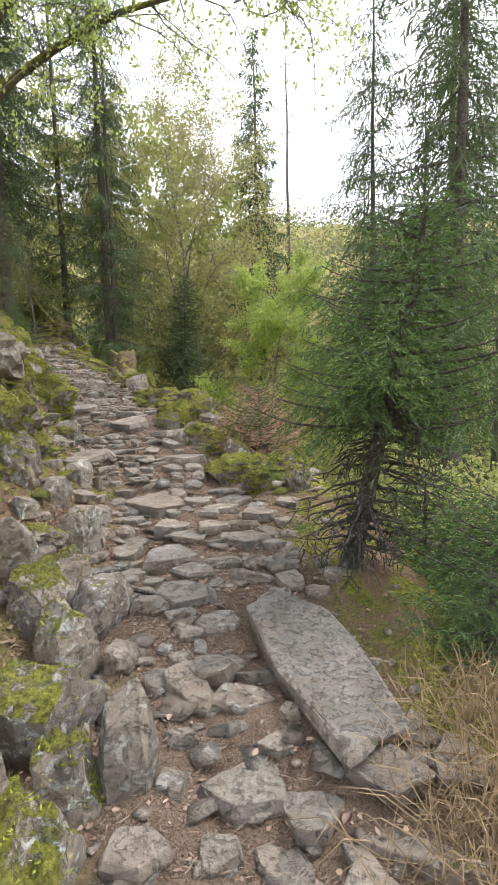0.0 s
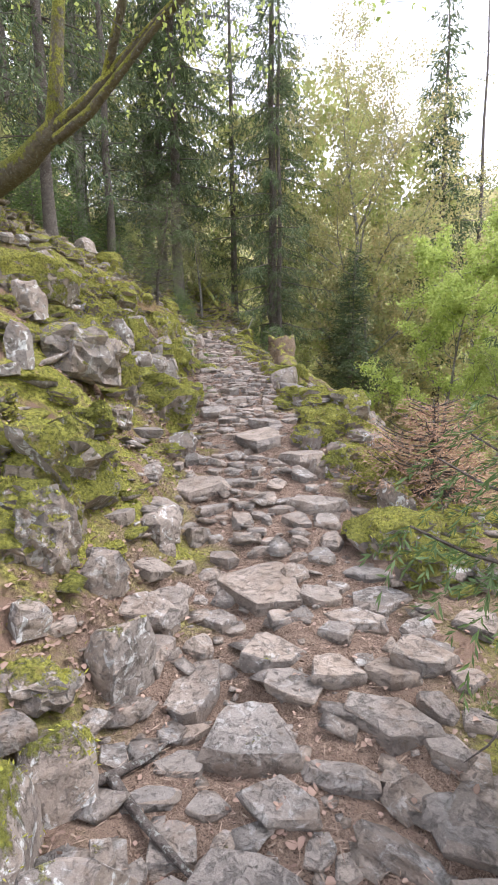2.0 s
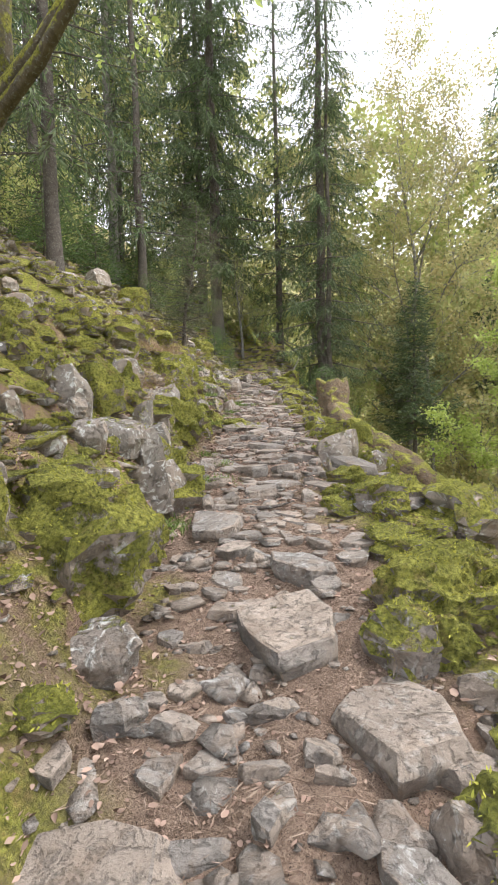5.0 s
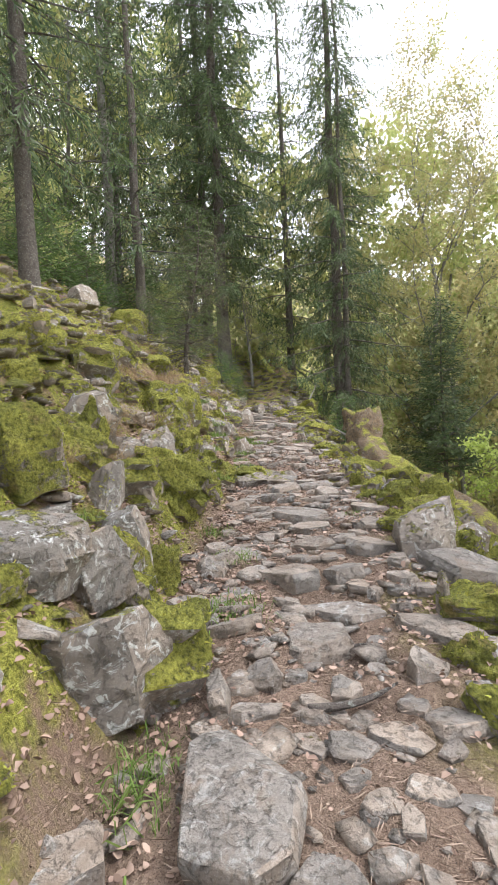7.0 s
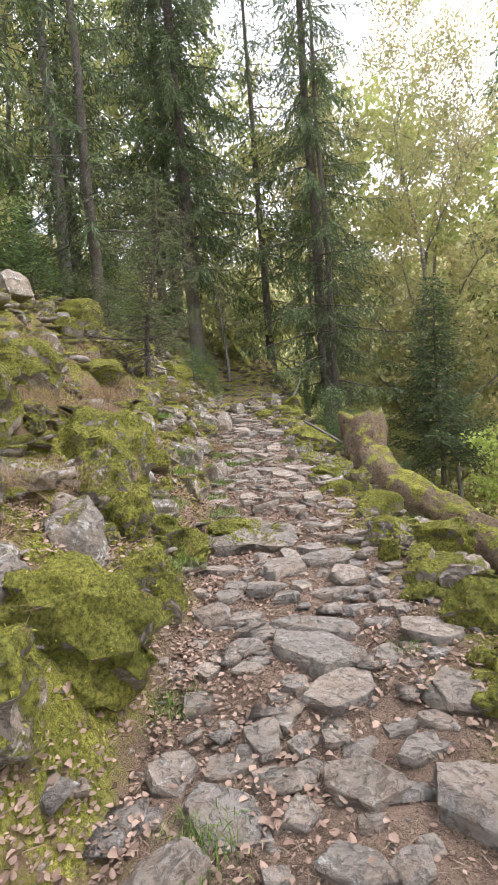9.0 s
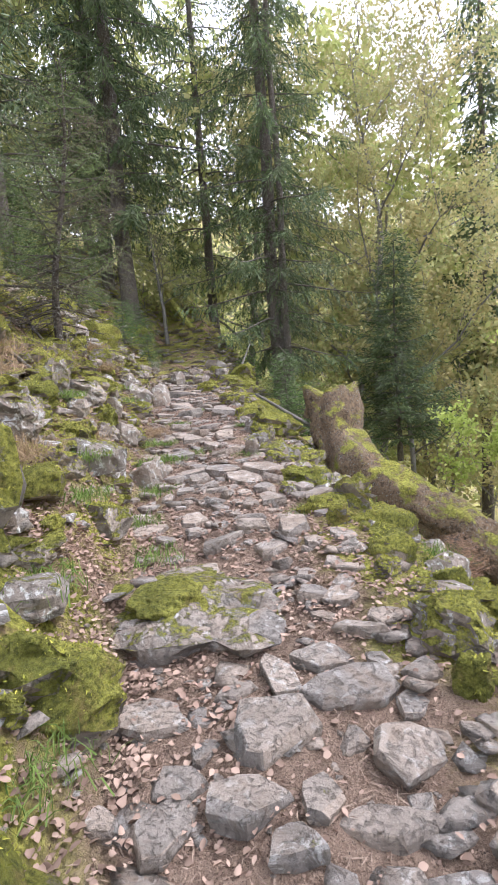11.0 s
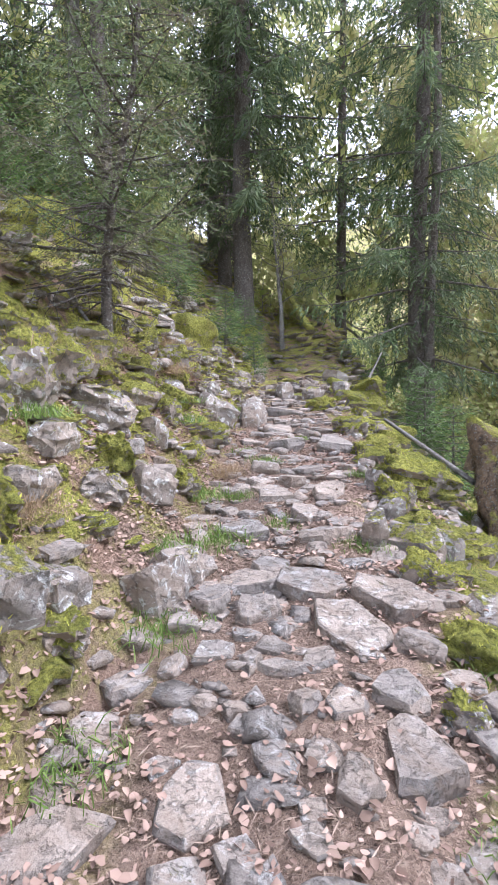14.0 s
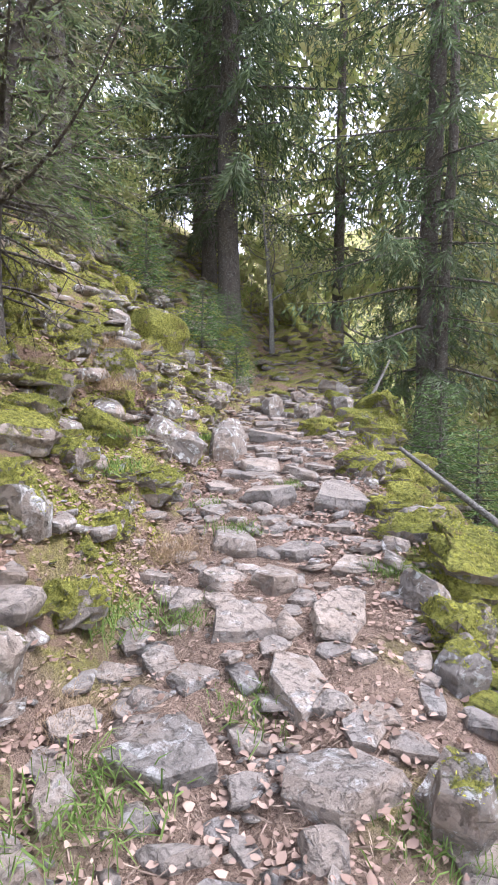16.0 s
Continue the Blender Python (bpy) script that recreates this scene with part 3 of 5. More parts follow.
bank_rock(-4.10, 8.37, 0.38, 0.33, 0.46, 52, 0.1, 1.0, -4, 2, 0.25)
bank_rock(-3.55, 7.91, 0.35, 0.30, 0.24, 44, 0, 0.8, 14, 6, 0.25)
bank_rock(-4.29, 9.95, 0.58, 0.49, 0.38, 29, 0.45, 0.9, -0, 3, 0.25)
bank_rock(-1.28, 8.15, 0.47, 0.40, 0.22, -4, 0.45, 0.9, 5, -0, 0.25)
stone(-1.54, 8.28, 0.33, 0.46, 0.18, 12, 0, 0.3, -4, 0, 0.45)
bank_rock(-4.24, 8.09, 0.39, 0.33, 0.34, 35, 0.5, 0.8, 4, -2, 0.25)
bank_rock(-3.79, 7.43, 0.16, 0.14, 0.21, 50, 0, 1.0, 12, -11, 0.25)
bank_rock(-2.80, 7.38, 0.45, 0.39, 0.35, 41, 0.55, 0.5, -4, -8, 0.25)
bank_rock(-0.91, 7.10, 0.22, 0.19, 0.22, 3, 0.6, 1.0, -5, 11, 0.25)
bank_rock(-1.78, 9.11, 0.25, 0.21, 0.20, 17, 0.4, 0.6, 11, 3, 0.25)
bank_rock(-1.41, 8.79, 0.31, 0.26, 0.18, 19, 0.5, 0.9, 7, -5, 0.25)
bank_rock(-9.06, 13.90, 0.65, 0.55, 0.46, 50, 0, 1.0, 11, -2, 0.25)
bank_rock(-9.68, 15.53, 0.67, 0.57, 0.45, 46, 0, 0.7, -12, -14, 0.25)
bank_rock(-5.05, 8.68, 0.35, 0.30, 0.41, 38, 0.5, 0.6, -10, -0, 0.25)
bank_rock(-4.60, 9.61, 0.72, 0.61, 0.46, 43, 0.55, 0.8, -2, 4, 0.25)
bank_rock(-6.40, 12.45, 0.72, 0.61, 0.62, 32, 0.5, 0.7, 8, -3, 0.25)
bank_rock(-6.14, 10.95, 0.64, 0.55, 0.52, 33, 0.5, 0.9, 7, -4, 0.25)
stone(-2.72, 9.25, 0.46, 0.41, 0.22, 15, 0, 0.3, 1, -4, 0.45)
stone(-2.82, 8.88, 0.21, 0.20, 0.12, 13, 0, 0.2, 8, -11, 0.36)
stone(-2.93, 8.68, 0.12, 0.28, 0.17, 31, 0, 0.2, -9, -10, 0.36)
stone(-3.05, 9.95, 0.45, 0.32, 0.18, 18, 0, 0.2, -7, -5, 0.45)
stone(-2.79, 10.14, 0.28, 0.30, 0.15, 6, 0, 0.3, -6, -7, 0.45)
stone(-3.15, 10.61, 0.33, 0.26, 0.13, 16, 0, 0.3, 6, -13, 0.36)
stone(-2.71, 10.63, 0.40, 0.36, 0.19, 8, 0, 0.3, -7, 7, 0.45)
bank_rock(-2.30, 10.60, 0.48, 0.41, 0.43, -4, 0.1, 0.5, -1, -10, 0.25)
stone(-2.35, 9.75, 0.15, 0.12, 0.07, 9, 0, 0.2, -11, -13, 0.36)
stone(-2.20, 9.22, 0.19, 0.26, 0.16, 8, 0, 0.2, 9, -1, 0.36)
stone(-2.48, 8.98, 0.18, 0.18, 0.11, 23, 0, 0.2, -8, -7, 0.36)
stone(-2.78, 8.64, 0.23, 0.12, 0.09, 35, 0, 0.4, -2, -6, 0.45)
stone(-2.56, 8.75, 0.16, 0.06, 0.09, 22, 0, 0.5, 1, -7, 0.45)
stone(-3.09, 9.20, 0.34, 0.20, 0.07, 17, 0, 0.1, -10, -14, 0.36)
stone(-3.67, 10.08, 0.28, 0.24, 0.15, 19, 0, 0.4, 12, -9, 0.36)
bank_rock(-5.23, 11.89, 0.51, 0.43, 0.54, 46, 0.45, 0.7, 9, 13, 0.25)
bank_rock(-5.98, 11.44, 0.94, 0.80, 0.60, 32, 0.5, 0.7, 3, 13, 0.25)
bank_rock(-3.65, 8.78, 0.35, 0.30, 0.36, 37, 0.05, 0.6, 10, -12, 0.25)
bank_rock(-4.42, 10.64, 0.80, 0.68, 0.55, 33, 0.65, 0.7, 5, 13, 0.25)
stone(-2.38, 9.16, 0.15, 0.11, 0.04, 0, 0, 0.4, 7, 10, 0.36)
stone(-2.63, 9.70, 0.53, 0.21, 0.12, 14, 0, 0.5, -2, -1, 0.45)
stone(-2.41, 10.10, 0.21, 0.17, 0.10, -0, 0, 0.4, -1, -7, 0.36)
stone(-2.91, 11.75, 0.39, 0.28, 0.10, 2, 0, 0.4, 3, 6, 0.36)
stone(-3.59, 11.50, 0.57, 0.51, 0.27, 17, 0, 0.3, -5, 3, 0.45)
stone(-3.58, 10.76, 0.20, 0.20, 0.11, 12, 0, 0.3, 4, 2, 0.45)
bank_rock(-2.14, 9.70, 0.08, 0.07, 0.34, -9, 0.4, 0.6, 10, 4, 0.25)
bank_rock(-3.75, 9.52, 0.29, 0.25, 0.38, 46, 0.55, 0.9, -2, 12, 0.25)
stone(-2.53, 9.93, 0.11, 0.14, 0.09, 5, 0, 0.5, -6, 1, 0.45)
stone(-2.46, 10.28, 0.18, 0.15, 0.09, -6, 0, 0.2, 4, 3, 0.36)
stone(-3.10, 10.27, 0.25, 0.17, 0.06, 12, 0, 0.5, -8, 2, 0.36)
bank_rock(-4.66, 10.45, 0.32, 0.27, 0.34, 41, 0.05, 0.9, 3, 9, 0.25)
bank_rock(-4.91, 11.23, 0.44, 0.37, 0.46, 39, 0.1, 0.6, -10, -13, 0.25)
bank_rock(-4.18, 9.54, 0.23, 0.20, 0.34, 56, 0.2, 0.6, -14, 14, 0.25)
bank_rock(-5.58, 12.37, 0.78, 0.66, 0.72, 29, 0.5, 0.9, -12, -1, 0.25)
bank_rock(-4.73, 10.08, 0.27, 0.23, 0.58, 56, 0.6, 0.8, 4, 8, 0.25)
bank_rock(-3.69, 9.01, 0.47, 0.40, 0.55, 47, 0.45, 0.8, -2, -12, 0.25)
stone(-3.78, 12.82, 0.45, 0.22, 0.12, 16, 0, 0.3, 4, -4, 0.45)
stone(-4.07, 12.45, 0.45, 0.36, 0.19, 17, 0, 0.3, 3, -6, 0.45)
stone(-4.09, 12.18, 0.30, 0.24, 0.10, 15, 0, 0.3, -13, 2, 0.36)
stone(-4.36, 12.24, 0.20, 0.16, 0.09, 31, 0, 0.3, 4, 3, 0.36)
stone(-4.32, 11.75, 0.31, 0.26, 0.16, 24, 0, 0.2, 15, -5, 0.36)
stone(-3.64, 12.20, 0.31, 0.16, 0.09, 5, 0, 0.1, -4, -5, 0.45)
stone(-3.54, 12.51, 0.32, 0.25, 0.10, 14, 0, 0.4, 11, 15, 0.36)
stone(-3.95, 12.95, 0.28, 0.22, 0.12, 14, 0, 0.5, 1, -2, 0.36)
stone(-3.43, 12.08, 0.35, 0.13, 0.09, 11, 0, 0.5, 6, -0, 0.45)
stone(-3.60, 11.83, 0.76, 0.27, 0.14, 13, 0, 0.3, 7, 6, 0.45)
stone(-3.90, 12.07, 0.20, 0.16, 0.07, 9, 0, 0.5, -9, -12, 0.36)
stone(-3.28, 12.33, 0.15, 0.16, 0.10, 2, 0, 0.2, 1, 4, 0.36)
stone(-3.78, 13.19, 0.26, 0.17, 0.06, -4, 0, 0.4, -7, -2, 0.36)
stone(-3.90, 13.45, 0.22, 0.18, 0.07, 5, 0, 0.4, 7, -6, 0.36)
stone(-3.76, 12.53, 0.10, 0.17, 0.09, -1, 0, 0.2, -1, -6, 0.45)
bank_rock(-4.96, 11.82, 0.39, 0.33, 0.44, 36, 0.6, 0.9, 6, 14, 0.25)
bank_rock(-4.56, 11.45, 0.47, 0.40, 0.50, 54, 0.5, 0.9, -4, -10, 0.25)
bank_rock(-3.29, 12.87, 0.19, 0.16, 0.22, -7, 0.7, 0.7, 1, 1, 0.25)
stone(-4.53, 12.02, 0.13, 0.16, 0.10, 28, 0, 0.4, -6, -1, 0.36)
bank_rock(-6.02, 12.99, 0.43, 0.36, 0.35, 52, 0.3, 0.9, -6, -8, 0.25)
stone(-6.84, 13.83, 0.44, 0.29, 0.16, 51, 0, 0.1, -5, 0, 0.45)
stone(-4.05, 13.50, 0.24, 0.19, 0.09, 4, 0, 0.1, -9, 8, 0.36)
stone(-3.98, 13.88, 0.15, 0.12, 0.06, 6, 0, 0.5, 9, 14, 0.36)
stone(-3.87, 13.83, 0.23, 0.14, 0.05, -7, 0, 0.2, -15, -2, 0.36)
stone(-4.33, 13.95, 0.14, 0.12, 0.09, 13, 0, 0.1, 1, -6, 0.45)
stone(-4.35, 14.38, 0.31, 0.44, 0.17, 10, 0, 0.2, 4, -1, 0.45)
stone(-4.68, 14.49, 0.29, 0.10, 0.09, 15, 0, 0.1, -1, 2, 0.45)
stone(-5.12, 15.69, 0.36, 0.58, 0.20, 25, 0, 0.5, 4, -4, 0.45)
stone(-5.02, 16.06, 0.50, 0.37, 0.20, 9, 0, 0.4, 4, 0, 0.45)
stone(-4.66, 15.04, 0.24, 0.41, 0.13, 25, 0, 0.3, -3, -5, 0.45)
stone(-5.40, 16.03, 0.42, 0.35, 0.19, 11, 0, 0.4, 6, 6, 0.45)
stone(-4.43, 15.38, 0.20, 0.16, 0.08, 11, 0, 0.4, 13, 9, 0.36)
stone(-4.25, 15.17, 0.26, 0.21, 0.09, 12, 0, 0.3, 1, -10, 0.36)
stone(-6.29, 15.88, 0.40, 0.56, 0.22, 26, 0, 0.4, 7, 1, 0.45)
stone(-4.77, 14.81, 0.18, 0.17, 0.11, 18, 0, 0.2, -1, 9, 0.36)
bank_rock(-8.13, 20.25, 0.42, 0.35, 0.52, 27, 0, 1.0, -10, -6, 0.25)
bank_rock(-7.13, 15.49, 0.54, 0.46, 0.44, 46, 0.3, 0.7, 11, 10, 0.25)
stone(-3.94, 14.15, 0.15, 0.12, 0.07, 15, 0, 0.3, -14, 2, 0.36)
stone(-4.19, 14.08, 0.10, 0.04, 0.09, 14, 0, 0.3, -3, 3, 0.45)
bank_rock(-4.00, 14.52, 0.22, 0.18, 0.22, 16, 0.55, 0.6, 5, -4, 0.25)
bank_rock(-4.54, 15.27, 0.15, 0.13, 0.15, 14, 0.3, 0.9, 14, 4, 0.25)
stone(-5.55, 15.60, 0.30, 0.24, 0.11, 23, 0, 0.3, 10, -6, 0.36)
bank_rock(-6.07, 15.48, 0.38, 0.32, 0.29, 56, 0.05, 1.0, -5, -3, 0.25)
stone(-5.31, 15.34, 0.21, 0.09, 0.09, 23, 0, 0.2, -3, 7, 0.45)
stone(-5.21, 15.24, 0.28, 0.10, 0.09, 17, 0, 0.2, -4, -6, 0.45)
stone(-5.36, 15.21, 0.10, 0.14, 0.09, 33, 0, 0.4, 10, 4, 0.36)
stone(-4.76, 15.67, 0.28, 0.23, 0.10, 15, 0, 0.1, -7, 14, 0.36)
stone(-4.75, 15.28, 0.25, 0.30, 0.18, -2, 0, 0.2, -1, -7, 0.36)
stone(-5.06, 15.06, 0.13, 0.15, 0.09, 26, 0, 0.1, -4, 6, 0.45)
stone(-4.91, 15.13, 0.17, 0.18, 0.09, 8, 0, 0.5, -5, 7, 0.45)
stone(-5.67, 15.10, 0.15, 0.14, 0.09, 48, 0, 0.4, -11, -13, 0.36)
stone(-5.41, 14.96, 0.11, 0.11, 0.07, 46, 0, 0.2, -9, 10, 0.36)
stone(-5.28, 14.98, 0.12, 0.10, 0.09, 44, 0, 0.1, 6, 0, 0.45)
stone(-5.93, 15.21, 0.20, 0.16, 0.06, 44, 0, 0.1, -3, 15, 0.36)
stone(-5.77, 15.97, 0.44, 0.37, 0.20, 26, 0, 0.2, -5, -5, 0.45)
stone(-5.58, 16.63, 0.38, 0.31, 0.13, 17, 0, 0.5, -13, -9, 0.36)
stone(-6.13, 16.49, 0.40, 0.28, 0.15, 42, 0, 0.5, 7, -4, 0.45)
stone(-5.90, 17.04, 0.28, 0.45, 0.15, 20, 0, 0.5, -0, 3, 0.45)
stone(-5.71, 16.94, 0.14, 0.13, 0.08, 17, 0, 0.1, -5, 7, 0.36)
bank_rock(-8.04, 20.03, 0.40, 0.34, 0.60, 37, 0, 0.8, -1, 1, 0.25)
stone(-5.13, 16.46, 0.32, 0.23, 0.08, 12, 0, 0.3, 10, -9, 0.36)
stone(-5.27, 16.34, 0.29, 0.14, 0.09, 19, 0, 0.5, 5, -4, 0.45)
stone(-6.90, 16.17, 0.30, 0.24, 0.12, 58, 0, 0.4, -10, -7, 0.36)
bank_rock(-9.80, 20.38, 0.37, 0.31, 0.46, 28, 0, 1.0, -3, 11, 0.25)
stone(-5.88, 17.57, 0.27, 0.45, 0.15, 11, 0, 0.1, 5, 4, 0.45)
stone(-6.83, 18.18, 0.34, 0.58, 0.19, 40, 0, 0.4, 0, 4, 0.45)
stone(-6.38, 18.22, 0.34, 0.22, 0.12, 13, 0, 0.3, -1, -5, 0.45)
stone(-7.00, 19.02, 0.40, 0.56, 0.22, 28, 0, 0.2, 0, -2, 0.45)
stone(-6.47, 19.25, 0.46, 0.78, 0.25, 16, 0, 0.2, 1, 7, 0.45)
bank_rock(-4.90, 16.27, 0.20, 0.17, 0.18, 19, 0.4, 0.9, 10, -6, 0.25)
bank_rock(-4.89, 17.30, 0.29, 0.25, 0.25, 17, 0.2, 0.6, -11, 0, 0.25)
bank_rock(-5.37, 17.63, 0.29, 0.25, 0.29, 18, 0.5, 0.7, 4, -7, 0.25)
stone(-6.28, 17.27, 0.33, 0.32, 0.17, 30, 0, 0.4, 7, 0, 0.45)
stone(-6.65, 17.37, 0.19, 0.23, 0.14, 38, 0, 0.1, -2, 10, 0.36)
stone(-6.34, 17.78, 0.24, 0.39, 0.13, 15, 0, 0.4, -2, 7, 0.45)
stone(-6.51, 16.50, 0.21, 0.17, 0.10, 57, 0, 0.3, 11, 6, 0.36)
stone(-5.55, 16.43, 0.15, 0.17, 0.11, 16, 0, 0.2, 0, -3, 0.36)
bank_rock(-5.25, 16.63, 0.21, 0.18, 0.30, 1, 0.15, 0.8, 11, 3, 0.25)
bank_rock(-5.32, 17.43, 0.28, 0.24, 0.26, -4, 0.15, 0.6, -4, 3, 0.25)
stone(-5.25, 17.23, 0.17, 0.13, 0.08, -6, 0, 0.1, -5, -7, 0.36)
stone(-6.68, 16.88, 0.23, 0.19, 0.08, 32, 0, 0.3, 13, 1, 0.36)
stone(-6.65, 17.71, 0.29, 0.23, 0.11, 37, 0, 0.4, 10, 12, 0.36)
bank_rock(-5.31, 17.79, 0.22, 0.19, 0.27, 2, 0.3, 0.8, -11, 11, 0.25)
stone(-6.28, 16.20, 0.14, 0.21, 0.13, 47, 0, 0.3, 12, -6, 0.36)
stone(-6.06, 16.31, 0.18, 0.09, 0.09, 33, 0, 0.4, 1, -6, 0.45)
stone(-5.93, 16.27, 0.23, 0.08, 0.09, 26, 0, 0.2, -7, 5, 0.45)
stone(-7.52, 19.96, 0.44, 0.62, 0.24, 24, 0, 0.3, -1, 2, 0.45)
stone(-7.05, 19.80, 0.35, 0.49, 0.19, 27, 0, 0.3, -6, 7, 0.45)
stone(-7.98, 21.09, 0.63, 0.26, 0.14, 30, 0, 0.1, -1, 4, 0.45)
stone(-8.45, 21.96, 0.45, 0.49, 0.24, 38, 0, 0.1, -7, -0, 0.45)
bank_rock(-8.74, 22.64, 0.37, 0.31, 0.37, 24, 0.1, 0.9, 10, -5, 0.25)
bank_rock(-8.02, 22.41, 0.43, 0.37, 0.26, 20, 0.1, 0.8, 12, -9, 0.25)
bank_rock(-7.51, 21.53, 0.52, 0.44, 0.30, 18, 0.6, 0.5, 4, -14, 0.25)
bank_rock(-6.49, 19.95, 0.43, 0.37, 0.27, 26, 0.4, 0.8, 2, -12, 0.25)
bank_rock(-7.13, 16.78, 0.24, 0.20, 0.27, 46, 0.2, 0.7, 11, 1, 0.25)
bank_rock(-8.84, 18.09, 0.26, 0.22, 0.34, 64, 0.6, 0.8, 1, -9, 0.25)
bank_rock(-9.24, 18.43, 0.32, 0.27, 0.37, 47, 0.6, 0.9, -11, 1, 0.25)
bank_rock(-2.37, 6.60, 0.48, 0.36, 0.26, 20, 0.0, 0.9, 6, -5, 0.35)
bank_rock(-0.83, 6.28, 0.28, 0.22, 0.2, 60, 0.0, 0.7, -5, 6, 0.35)
bank_rock(-3.38, 8.48, 0.54, 0.42, 0.4, 30, 0.05, 0.9, 8, -6, 0.3)
bank_rock(-1.11, 7.14, 0.42, 0.34, 0.3, 70, 0.3, 0.5, 5, 8, 0.35)
bank_rock(-6.11, 15.80, 0.38, 0.28, 0.24, 10, 0.0, 0.8, 7, -4, 0.35)
bank_rock(-6.70, 16.18, 0.36, 0.3, 0.28, 45, 0.1, 0.8, -6, 9, 0.35)
bank_rock(-2.34, 10.97, 0.54, 0.46, 0.5, 115, -0.1, 0.6, 10, 12, 0.25)
bank_rock(-3.77, 9.15, 0.34, 0.28, 0.4, 30, 0.05, 0.9, 4, -7, 0.3)
bank_rock(-5.45, 12.10, 0.72, 0.4, 0.36, 140, 0.35, 0.6, 8, 14, 0.3)
bank_rock(-5.26, 10.76, 0.55, 0.42, 0.38, 20, 0.4, 0.6, -7, 10, 0.3)
bank_rock(-1.31, 4.05, 0.42, 0.3, 0.26, 15, -0.1, 0.6, 6, -8, 0.35)
bank_rock(-1.60, 4.76, 0.36, 0.28, 0.26, 60, -0.1, 0.9, -8, 5, 0.35)
bank_rock(-5.27, 16.78, 0.32, 0.26, 0.24, 80, 0.05, 0.9, 5, 6, 0.35)
stone(-4.27, 13.17, 0.3, 0.22, 0.12, 120, 0, 0.4, 5, -4, 0.4)
stone(-4.63, 14.33, 0.3, 0.2, 0.12, 10, 0, 0.2, -4, 5, 0.4)
stone(-3.63, 9.96, 0.36, 0.24, 0.18, 110, 0, 0.5, 6, -8, 0.35)
stone(-6.12, 15.88, 0.38, 0.26, 0.16, 15, 0, 0.3, -6, 4, 0.4)
stone(-5.74, 16.17, 0.3, 0.22, 0.13, 70, 0, 0.3, 4, 6, 0.4)
count_path = 180
count_bank = 108


def fill_stones():
    r = random.Random(4)
    made = 0
    for _ in range(9000):
        if made >= 330 - count_path:
            break
        y = r.uniform(-0.8, 23.5)
        u = r.gauss(0.1, 0.42)
        if abs(u) > 1.0:
            continue
        x = float(path_x(y)) + u
        s = r.choice((0.14, 0.17, 0.2, 0.24, 0.3))
        if free(x, y, s * 0.5):
            stone(x, y, s * r.uniform(1.0, 1.5), s, s * r.uniform(0.28, 0.45), r.uniform(0, 180), 0.0, r.uniform(0.0, 0.5), r.uniform(-7, 7), r.uniform(-7, 7), 0.42)
            made += 1


def fill_boulders():
    r = random.Random(9)
    made = 0
    for _ in range(9000):
        if made >= 300 - count_bank:
            break
        y = r.uniform(-0.5, 25)
        side = r.random() < 0.66
        u = -0.85 - abs(r.gauss(0, 1.6)) if side else 1.0 + abs(r.gauss(0, 0.6))
        x = float(path_x(y)) + u
        s = r.choice((0.2, 0.26, 0.34, 0.34, 0.45, 0.45, 0.6, 0.75))
        if u > 0 and y < 5.5:
            continue
        if abs(u) < 1.3:
            s = min(s, 0.42)
        if free(x, y, s * 0.3):
            moss = r.choice((0.3, 0.5, 0.6, 0.7, 0.8)) if y > 3 or not side else r.choice((0.0, 0.15, 0.3, 0.45))
            stone(x, y, s * r.uniform(1.0, 1.6), s, s * r.uniform(0.5, 0.85), r.uniform(0, 180), moss, r.uniform(0.3, 1.0), r.uniform(-16, 16), r.uniform(-5, 20), 0.3, ROUND if r.random() < 0.5 else BLOCKS, what="boulder", group="boulders beside the path")
            made += 1


fill_stones()
fill_boulders()


def joined_stones(name, label, pool, spots, moss, light, seed):
    """Stones past counting, of the same shapes as the single ones, in one mesh; spots: rows of x, y and size."""
    r = random.Random(seed)
    shapes = []
    for me in pool:
        v = np.zeros(len(me.vertices) * 3, np.float32)
        me.vertices.foreach_get("co", v)
        shapes.append((v.reshape(-1, 3), np.array([tuple(p.vertices) for p in me.polygons])))
    high = 0.5 if pool is SLABS else 0.9
    vs, fs, base = [], [], 0
    for x, y, s in spots:
        v, f = shapes[r.randrange(len(shapes))]
        height = s * (r.uniform(0.28, 0.45) if pool is SLABS else r.uniform(0.5, 0.85))
        steep = 5 if pool is SLABS else 17
        m = np.array(pose(0, 0, 0, r.uniform(-steep, steep), r.uniform(-steep, steep), r.uniform(0, 360)).to_3x3())
        vs.append((v * np.array([s * r.uniform(1.0, 1.5), s, height / high])) @ m.T + np.array([x, y, float(land(x, y)) + 0.08 * height]))
        fs.append(f + base)
        base += len(v)
        placed.append((x, y, s * 0.6, s * 0.5))
    me = raw_mesh(name, np.concatenate(vs), np.concatenate(fs))
    me.shade_smooth()
    me.set_sharp_from_angle(angle=radians(22))
    ob = link_mesh(name, me, ROCK)
    ob.color = (moss, light, 0, 1)
    return tagged(ob, label, "rock", kind="stuff")


